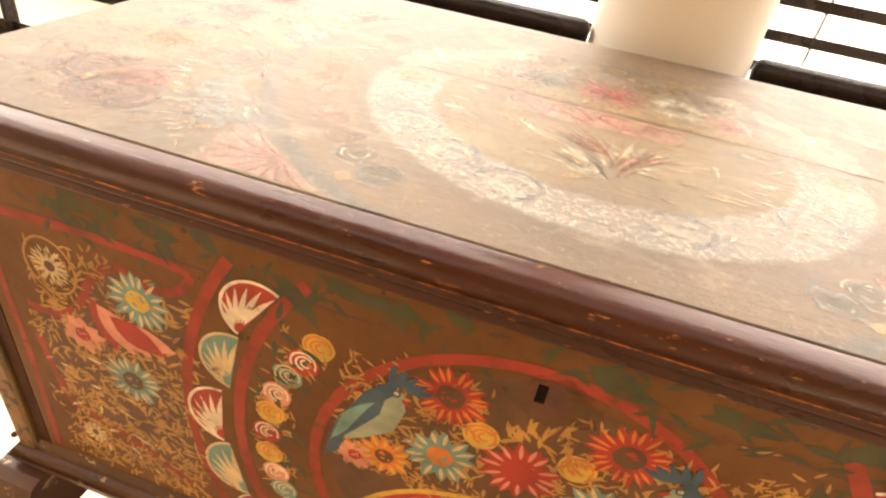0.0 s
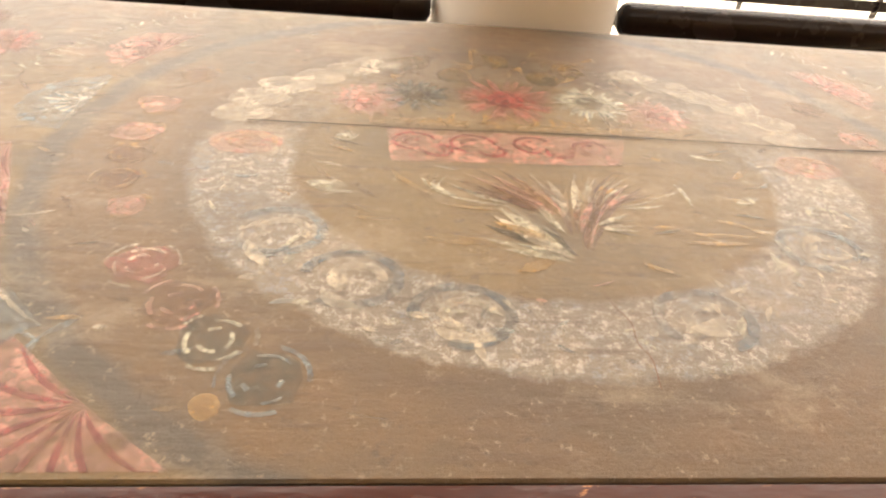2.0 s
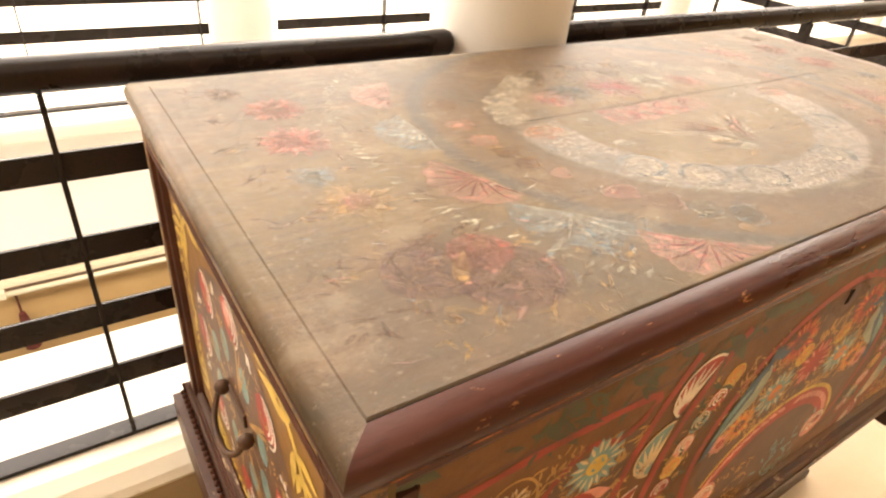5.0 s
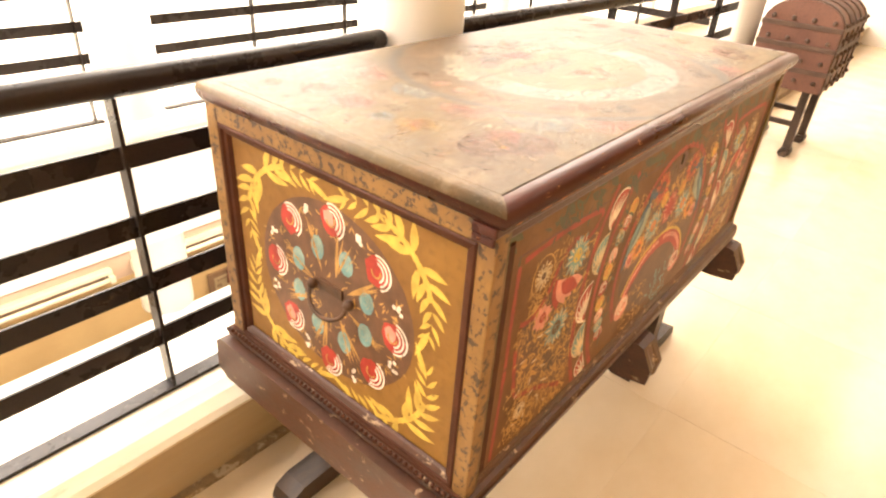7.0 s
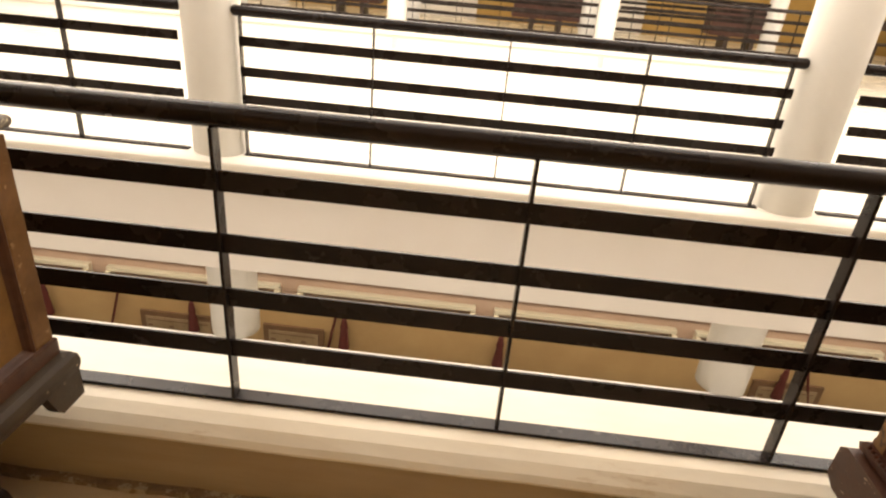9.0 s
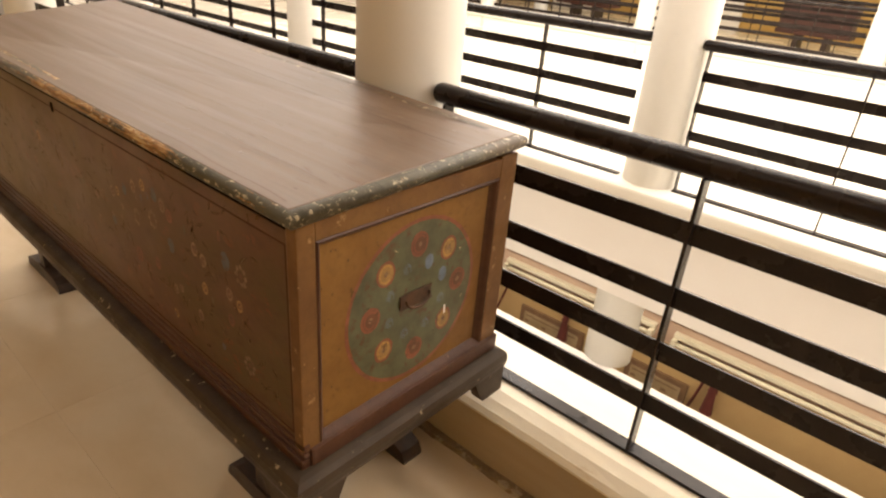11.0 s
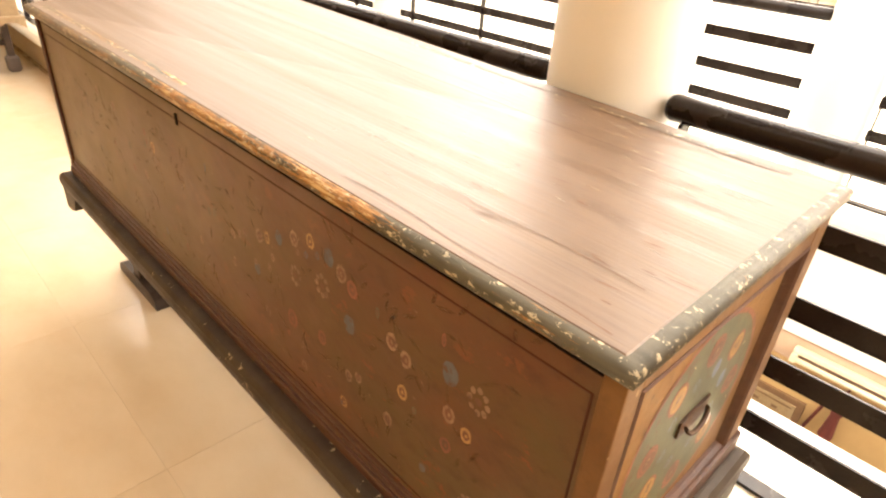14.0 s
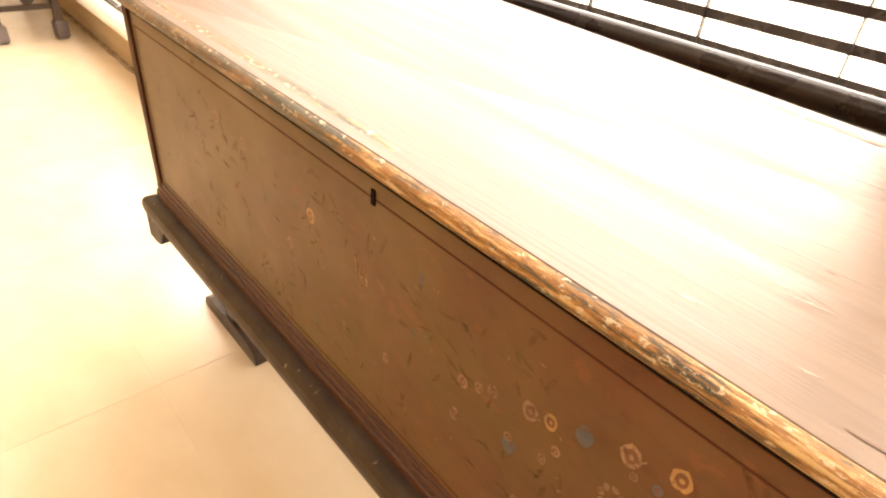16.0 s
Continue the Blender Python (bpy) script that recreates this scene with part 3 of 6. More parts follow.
for k, (ya, yb, yl) in enumerate(((3.51, 3.78, 3.46), (10.4, 10.7, 10.36), (12.3, 12.56, 12.26))):
    xe = X1 if k == 0 else 5.2
    wall("fascia_%d" % (k + 1), M_WALL, (X0, xe, ya, yb, -0.44, 0.195), "plain white plastered slab edge")
    wall("ledge_%d" % (k + 1), M_LEDGE, (X0, xe, yl, yb + 0.02, 0.197, 0.27), "white moulded ledge under the railing", "ledge", 0.018)
wall("false_roof", M_ROOF, (X0, X1, 1.8, 3.58, -1.12, -1.0), "dusty white horizontal roof of the storey below", "roof")
wall("wall_lower", M_YELLOW, (X0, X1, 4.75, 4.9, -3.4, -1.38), "ochre painted wall of the storey below")
wall("wall_lower_top", M_PINK, (X0, X1, 4.752, 4.9, -1.378, -0.36), "pinkish brown wall band")
wall("cornice_lower", M_FIX, (X0, X1, 4.7, 4.75, -1.13, -1.09), "cream moulding strip on the wall", "trim", 0.008)
wall("floor_lower", M_FLOOR, (X0, X1, 1.0, 4.9, -3.5, -3.4), "marble floor of the storey below", "floor")
# never in view; ochre chosen to dim and warm bounce onto the chests
wall("wall_back", M_FARWALL, (X0, X1, -2.6, -2.4, -0.35, 3.7), "unseen gallery wall, ochre to dim and warm bounced light")
wall("wall_east", M_WALL, (X1, X1 + 0.2, -2.6, 12.4, -3.5, 3.7), "plain white plastered wall")
wall("wall_east_far", M_WALL, (13, 13.2, 12.4, 17.2, -3.5, 3.7), "plain white plastered wall")
wall("wall_west", M_WALL, (X0 - 0.2, X0, -2.6, 17.2, -3.5, 3.7), "plain white plastered wall")
wall("wall_far", M_FARWALL, (X0, 13, 17, 17.2, -0.35, 3.7), "ochre painted far wall")
wall("ceiling", M_WALL, (X0 - 0.2, 13.2, -2.6, 17.2, 3.7, 3.9), "plain white ceiling", "ceiling")
wall("floor_landing", M_HALL, (5.2, 13, 10.4, 12.5, -0.35, 0), "pale polished marble landing beyond the second light well", "floor")
wall("floor_slot", M_HALL, (X0, 5.2, 10.7, 12.3, -1.12, -1.0), "pale slab in the second light well", "floor")

COLX = (-11.56, -8.25, -4.93, -1.607, 1.693, 5.0, 8.3)
for y, z0 in ((1.625, -1.0), (3.7, -1.0), (10.55, -1.0), (12.43, -1.0)):
    for x in COLX:
        if y > 10 and x > 8:
            continue
        bm = bmesh.new()
        cyl(bm, x, y, z0, 3.7, 0.158)
        tagged(part("column", bm, M_COL, smooth=False), "round white plastered column", "column", "round columns", S)
        ob = scene.collection.objects[-1]
        for p in ob.data.polygons:
            p.use_smooth = len(p.vertices) == 4


# ---------------------------------------------------------------- railings
def flat_bar(name, b, root):
    return slab(name, M_STEEL, b, 0.0015, root)


def railing(x0, x1, y, posts, zo=0.0, label="black painted steel railing with four flat bars"):
    root = thing("railing", (x0 + x1) / 2, y, 0.27, label, "railing", "railings")
    bm = bmesh.new()
    n, r, z = 20, 0.0285, 1.062 + zo
    rings = []
    for x, s in ((x0, 0.55), (x0 + 0.006, 0.85), (x0 + 0.016, 1.0), (x1 - 0.016, 1.0), (x1 - 0.006, 0.85), (x1, 0.55)):
        rings.append([bm.verts.new((x, y + r * s * math.cos(6.2832 * i / n), z + r * s * math.sin(6.2832 * i / n))) for i in range(n)])
    for a, b in zip(rings, rings[1:]):
        for i in range(n):
            bm.faces.new((a[i], b[i], b[(i + 1) % n], a[(i + 1) % n]))
    bm.faces.new(rings[0])
    bm.faces.new(rings[-1][::-1])
    part("handrail", bm, M_STEEL, root, "", True)
    for z in (0.907, 0.745, 0.593, 0.436):
        flat_bar("flat_bar", (x0 + 0.03, x1 - 0.03, y - 0.004, y + 0.004, z + zo - 0.026, z + zo + 0.026), root)
    flat_bar("base_plate", (x0 + 0.03, x1 - 0.03, y - 0.022, y + 0.022, 0.271, 0.281), root)
    for px in posts:
        w = 0.0045 if y < 2 else 0.0035
        flat_bar("post", (px - w, px + w, y - 0.02, y + 0.02, 0.281, 1.036 + zo), root)
    return root


def post_row(a, b, first, step):
    k0, k1 = math.ceil((a + 0.03 - first) / step), math.floor((b - 0.03 - first) / step)
    return [first + step * k for k in range(k0, k1 + 1)]


for y, step, zo in ((1.583, 0.727, 0.0), (3.64, 0.727, 0.004), (10.5, 0.69, 0.0), (12.4, 0.69, 0.0)):
    for a, b in zip(COLX, COLX[1:]):
        if a > 4.9:
            continue
        g = 0.158 if y < 2 else 0.14
        first = 0.05 if y < 2 else 2.48 if a > 1 else 0.03 if a > -2 else -2.43
        railing(a + g, b - g, y, post_row(a + g, b - g, first, step), zo)
# the railing across the end of the light well
cross = railing(-0.8, 0.8, 0.0, (-0.78, -0.2, 0.4, 0.78), 0.0, "black painted steel railing across the light well")
cross.matrix_basis = pose(5.05, 2.55, 0, 0, 0, 90)
wall("kerb_end", M_KERB, (4.9, 5.3, 1.8, 3.4, -1.0, 0.27), "cream stone kerb across the light well", "kerb", 0.02)
wall("floor_bridge", M_FLOOR, (5.3, X1, 1.8, 3.7, -0.35, 0.0), "polished marble landing", "floor")

# ---------------------------------------------------------------- trestle stands
def trestle(x, y0, y1, top, half, label):
    root = thing("trestle_stand", x, (y0 + y1) / 2, 0, label, "stand", "trestle stands")
    for y in (y0, y1):
        bm = bmesh.new()
        n = 10
        side = []
        for s in (-1, 1):
            pts = [(s * 0.03, 0.062), (s * (half - 0.05), 0.058), (s * (half - 0.012), 0.04), (s * half, 0.012), (s * half, 0.0)]
            side.append(pts)
        outline = side[0][::-1] + side[1]
        front = [bm.verts.new((x + u, y - 0.038, v)) for u, v in outline]
        back = [bm.verts.new((x + u, y + 0.038, v)) for u, v in outline]
        bm.faces.new(front)
        bm.faces.new(back[::-1])
        for i in range(len(front)):
            j = (i + 1) % len(front)
            bm.faces.new((front[j], front[i], back[i], back[j]))
        part("foot", bm, M_TRESTLE, root)
        slab("leg", M_TRESTLE, (x - 0.03, x + 0.03, y - 0.03, y + 0.03, 0.055, top), 0.004, root)
    slab("stretcher", M_TRESTLE, (x - 0.018, x + 0.018, y0 + 0.03, y1 - 0.03, 0.17, 0.21), 0.003, root)
    slab("cross_beam", M_TRESTLE, (x - 0.03, x + 0.03, y0 - 0.06, y1 + 0.06, top, top + 0.045), 0.004, root)
    return root


def lid_profile(z, roll):
    return [(-0.03, z - 0.0005), (-0.012, z), (-0.004, z - 0.004), (0.0, z - roll * 0.4), (-0.001, z - roll * 0.7), (-0.006, z - roll), (-0.012, z - roll - 0.003), (-0.06, z - roll - 0.003)]


def bracket_plinth(root, name, mat, x0, x1, y0, y1, z_top, z_mid, z_low, reach, t=0.03):
    """A plinth with a rounded top and scrolled bracket feet at its corners."""
    base = part(name, plinth_top(x0, x1, y0, y1, z_top), mat, root)

    def board(length, place, foot):
        bm = bmesh.new()
        n = 48
        rows = []
        for i in range(n + 1):
            u = length * i / n
            e = min(u, length - u)
            q = min(max((foot - e) / (foot * 0.55), 0.0), 1.0)
            low = z_mid + (z_low - z_mid) * (q * q * (3 - 2 * q)) + (0.012 * math.sin(q * math.pi) if 0 < q < 1 else 0)
            rows.append([bm.verts.new(place(u, d, z)) for d, z in ((0, z_top - 0.03), (0, low), (t, low), (t, z_top - 0.03))])
        for a, b in zip(rows, rows[1:]):
            for k in range(4):
                bm.faces.new((a[k], b[k], b[(k + 1) % 4], a[(k + 1) % 4]))
        bm.faces.new(rows[0])
        bm.faces.new(rows[-1][::-1])
        return bm

    part("plinth_board", board(x1 - x0, lambda u, d, z: (x0 + u, y0 + d, z), reach), mat, base)
    part("plinth_board", board(x1 - x0, lambda u, d, z: (x0 + u, y1 - d, z), reach), mat, base)
    part("plinth_board", board(y1 - y0 - 2 * t, lambda u, d, z: (x0 + d, y0 + t + u, z), reach * 0.7), mat, base)
    part("plinth_board", board(y1 - y0 - 2 * t, lambda u, d, z: (x1 - d, y0 + t + u, z), reach * 0.7), mat, base)
    return base


def plinth_top(x0, x1, y0, y1, z):
    bm = bmesh.new()
    r = loop_sweep(bm, x0, x1, y0, y1, [(0.0, z - 0.06), (0.004, z - 0.045), (0.005, z - 0.03), (0.002, z - 0.014), (-0.008, z - 0.003), (-0.02, z), (-0.05, z + 0.001)])
    bm.faces.new(r[-1])
    bm.faces.new(r[0][::-1])
    return bm


# ---------------------------------------------------------------- chest painted with birds
AX0, AX1, AY0, AY1, AZ = 0.879, 2.367, 0.695, 1.437, 1.087
FA = 0.721
chest = thing("painted_chest", 1.62, 1.07, 0.3, "old wooden chest painted with flowers and birds on a trestle stand", "chest")
slab("body", M_A_BORDER, (AX0 + 0.045, AX1 - 0.024, FA + 0.003, AY1 - 0.012, 0.42, 1.047), 0.003, chest)
bm = bmesh.new()
rings = loop_sweep(bm, AX0, AX1, AY0, AY1, lid_profile(AZ, 0.036))
bm.faces.new(rings[-1][::-1])
lid = part("lid", bm, M_A_MOULD, chest, "oxblood moulded lid edge with chipped paint", True)
for p in lid.data.polygons:
    p.use_smooth = True
slab("lid_batten", M_A_MOULD, (AX0 + 0.006, AX1 - 0.006, AY0 + 0.0165, AY0 + 0.06, AZ - 0.056, AZ - 0.039), 0.004, lid)
slab("lid_batten", M_A_MOULD, (AX0 + 0.008, AX1 - 0.008, AY0 + 0.0205, AY0 + 0.06, AZ - 0.071, AZ - 0.0565), 0.003, lid)
bm = bmesh.new()
r = loop_sweep(bm, AX0 - 0.0017, AX1, AY0, AY1 + 0.0017, [(-0.0318, AZ - 0.012), (-0.0318, AZ - 0.0015), (-0.0335, AZ + 0.0002)])
bm.faces.new(r[-1])
top = part("lid_board", bm, M_A_LID, lid, "faded brown painted lid boards")
lid.data.materials.append(M_A_LID)
for p in lid.data.polygons:
    if p.center.z > AZ - 0.016 and (p.center.x < AX0 + 0.03 or p.center.y > AY1 - 0.03):
        p.material_index = 1


def on_lid(u, v, h):
    return (min(max(u, AX0 + 0.037), AX1 - 0.037), min(max(v, AY0 + 0.037), AY1 - 0.037), AZ + h)


def mirror(u):
    return 2 * 1.618 - u


# vase, its panel and the flowers over it
def frame_band(u0, u1, v0, v1, w, mat, name):
    c = Coat(on_lid, 0.0005)
    for a, b2, d, e in ((u0, u1, v0, v0 + w), (u0, u1, v1 - w, v1), (u0, u0 + w, v0 + w, v1 - w), (u1 - w, u1, v0 + w, v1 - w)):
        c.poly([(a, d), (b2, d), (b2, e), (a, e)], mat, 1)
    return c.done(name, top)


c = Coat(on_lid, 0.0004)
c.poly([(1.478, 1.039), (1.695, 1.047), (1.713, 1.099), (1.474, 1.104)], L_PINK, 1)
for u, v, r, turn in ((1.5, 1.078, 0.02, 0.3), (1.522, 1.062, 0.013, 3.4), (1.556, 1.077, 0.021, 0.0), (1.574, 1.064, 0.012, 3.0), (1.616, 1.08, 0.019, 0.6), (1.64, 1.068, 0.013, 2.6), (1.672, 1.078, 0.017, 0.2)):
    c.arc(u, v, r, r * 0.8, turn, turn + 4.4, 0.004, L_RIB, 2, 14)
    c.arc(u, v, r * 0.5, r * 0.42, turn + 1, turn + 4.8, 0.004, L_ROSE, 3, 10)
c.done("painted_panel", top, "pale pink painted panel with red curls")
frame_band(1.456, 1.775, 1.112, 1.124, 0.004, L_GOLD, "painted_line")
c = Coat(on_lid, 0.0005)
c.poly([(1.462, 1.105), (1.74, 1.103), (1.75, 1.11), (1.458, 1.111)], L_DARK, 2)
c.done("painted_line", top)
# acanthus plume out of the vase: dark leaves, pale leaves and mottled foot leaves, each of several thin brush strokes
PLUME_WINE = ((1.607, 0.968, 1.533, 1.02, 0.016, 0.2), (1.615, 0.958, 1.556, 1.023, 0.018, 0.2), (1.619, 0.969, 1.578, 1.019, 0.016, 0.15), (1.621, 0.957, 1.596, 1.017, 0.012, 0.12), (1.638, 0.939, 1.7, 1.031, 0.014, -0.3), (1.653, 0.969, 1.701, 1.012, 0.012, -0.3), (1.629, 0.91, 1.656, 0.98, 0.009, -0.1), (1.627, 0.935, 1.651, 1.001, 0.016, -0.1))
PLUME_PALE = ((1.579, 0.974, 1.514, 0.993, 0.012, -0.3), (1.516, 0.991, 1.52, 1.025, 0.007, -0.35), (1.623, 0.953, 1.587, 1.034, 0.009, 0.12), (1.626, 0.961, 1.616, 1.03, 0.02, 0.1), (1.63, 0.97, 1.647, 1.039, 0.012, 0.1), (1.643, 0.966, 1.673, 1.037, 0.01, -0.35), (1.653, 0.98, 1.703, 1.034, 0.008, -0.35), (1.659, 0.984, 1.697, 1.01, 0.007, -0.3), (1.668, 0.978, 1.722, 0.996, 0.008, 0.25), (1.616, 0.931, 1.572, 0.977, 0.022, -0.12))
PLUME_FOOT = ((1.613, 0.92, 1.558, 0.961, 0.024, -0.15), (1.617, 0.912, 1.568, 0.945, 0.022, -0.15), (1.622, 0.904, 1.584, 0.93, 0.014, -0.1), (1.647, 0.947, 1.684, 0.952, 0.012, -0.1))
for plume, coats, count in ((PLUME_WINE, (L_WINE, L_PINK, L_WARM), 4), (PLUME_PALE, (L_CREAM, L_PALE, L_GOLD), 3), (PLUME_FOOT, (L_OLIVE, L_CREAM, L_PALE), 5)):
    for ua, va, ub, vb, w, bend in plume:
        a, q = math.atan2(vb - va, ub - ua) - math.atan(bend), math.hypot(ub - ua, vb - va) / math.hypot(1.0, bend)
        c = Coat(on_lid, 0.0005)
        for k in range(count):
            shift = (k / (count - 1) - 0.5) * w
            cut = 0.12 * random.random()
            c.petal(ua + cut * (ub - ua) - 0.6 * shift * math.sin(a), va + cut * (vb - va) + 0.6 * shift * math.cos(a), a + 2.2 * shift / q, q * random.uniform(0.82, 1.0) * (1 - cut), w * random.uniform(0.28, 0.5), coats[k % 3], 1 + k % 3, bend=bend * random.uniform(0.85, 1.15))
        c.done("painted_leaf", top)
# single cream and gold strokes round the vase
for ua, va, ub, vb, w, bend, mat in ((1.408, 0.998, 1.447, 0.989, 0.016, -0.1, L_CREAM), (1.448, 0.952, 1.486, 0.944, 0.004, 0.1, L_GOLD), (1.504, 0.927, 1.556, 0.914, 0.006, 0.12, L_GOLD), (1.52, 0.932, 1.565, 0.923, 0.005, -0.1, L_GOLD), (1.572, 0.89, 1.606, 0.903, 0.011, 0.1, L_GOLD), (1.478, 1.026, 1.5, 0.978, 0.008, 0.3, L_GOLD), (1.505, 1.012, 1.53, 0.968, 0.009, 0.35, L_CREAM), (1.782, 0.99, 1.81, 0.999, 0.01, 0.1, L_CREAM), (1.72, 0.944, 1.784, 0.936, 0.006, 0.1, L_GOLD), (1.71, 0.932, 1.77, 0.928, 0.005, 0.08, L_GOLD), (1.8, 1.03, 1.815, 1.056, 0.008, -0.3, L_GOLD), (1.668, 0.905, 1.692, 0.889, 0.006, 0.1, L_GOLD), (1.41, 1.03, 1.425, 1.0, 0.006, 0.2, L_GOLD), (1.75, 0.965, 1.8, 0.95, 0.005, -0.2, L_GOLD), (1.735, 1.02, 1.75, 0.985, 0.006, -0.3, L_CREAM), (1.425, 1.072, 1.443, 1.09, 0.016, -0.3, L_CREAM), (1.42, 1.062, 1.448, 1.06, 0.006, -0.4, L_GOLD), (1.45, 1.0, 1.462, 0.972, 0.006, 0.3, L_OLIVE), (1.77, 1.075, 1.8, 1.06, 0.006, 0.2, L_CREAM)):
    c = Coat(on_lid, 0.0006)
    c.petal(ua, va, math.atan2(vb - va, ub - ua), math.hypot(ub - ua, vb - va), w, mat, 2, bend=bend)
    c.done("painted_leaf", top)
for k in range(16):
    side = random.choice((-1, 1))
    q = random.uniform(0.07, 0.19)
    c = Coat(on_lid, 0.0005)
    c.petal(1.612 + side * q, 0.93 + random.uniform(0, 0.13) + 0.1 * q, (0.15 if side > 0 else 3.0) + random.uniform(-0.35, 0.35), random.uniform(0.02, 0.045), 0.0045, random.choice((L_GOLD, L_PALE, L_OLIVE)), 1, bend=random.uniform(-0.35, 0.35))
    c.done("painted_leaf", top)
c = Coat(on_lid, 0.0004)
c.disc(1.6, 1.235, 0.16, L_DARK, 0, 0.075, 30, 0.1)
c.done("painted_ground", top)
daisy(on_lid, 1.602, 1.18, 0.058, L_ROSE, L_RIB, top, 30, L_PINK)
daisy(on_lid, 1.697, 1.183, 0.044, L_CREAM, L_OLIVE, top, 22, L_BLUE)
daisy(on_lid, 1.503, 1.18, 0.042, L_OLIVE, L_DARK, top, 22, L_BLUE)
daisy(on_lid, 1.452, 1.163, 0.042, L_PINK, L_ROSE, top, 18)
daisy(on_lid, 1.768, 1.16, 0.04, L_PINK, L_ROSE, top, 16)
leaves(on_lid, [(1.48 + 0.022 * k, 1.25 + 0.025 * (k % 3)) for k in range(13)], 0.03, L_GOLD, top, per=4)
leaves(on_lid, [(1.49 + 0.02 * k, 1.135) for k in range(13)], 0.024, L_GOLD, top, per=3, face=-1.57, spread=0.6)
leaves(on_lid, [(1.72 + 0.025 * k, 1.24 - 0.02 * (k % 4)) for k in range(9)], 0.028, L_PALE, top, per=3)
for u, v in ((1.5, 1.27), (1.6, 1.29), (1.69, 1.275), (1.55, 1.24), (1.655, 1.245)):
    swirl(on_lid, u, v, 0.022, L_OLIVE, L_GOLD, top)
# curled scrolls in the garland
for k in (1, 2, 3, 5, 7):
    a = math.pi * (1.08 + 0.105 * k)
    c = Coat(on_lid, 0.0005)
    u, v = 1.612 + 0.258 * math.cos(a), 1.047 + 0.213 * math.sin(a)
    dark = L_SLATE if k in (2, 3, 5) else L_BLUE
    c.arc(u, v, 0.033, 0.027, a, a + 5.2, 0.008, dark, 1, 18)
    c.arc(u + 0.004, v, 0.017, 0.013, a + 2, a + 6.4, 0.008, L_PALE, 2, 14)
    c.petal(u - 0.02, v - 0.012, a + 1.2, 0.04, 0.012, L_PALE, 2, bend=0.5)
    c.done("painted_scroll", top)
c = Coat(on_lid, 0.0006)
for k in range(90):
    a, q = math.pi * random.uniform(0.98, 2.02), random.uniform(0.86, 1.14)
    c.petal(1.612 + 0.262 * q * math.cos(a), 1.045 + 0.219 * q * math.sin(a), random.uniform(0, 6.28), random.uniform(0.008, 0.024), random.uniform(0.003, 0.007), random.choice((L_PALE, L_CREAM, L_BLUE)), k % 3, bend=random.uniform(-0.5, 0.5))
c.done("brushwork", top, "small pale brush strokes of the garland")
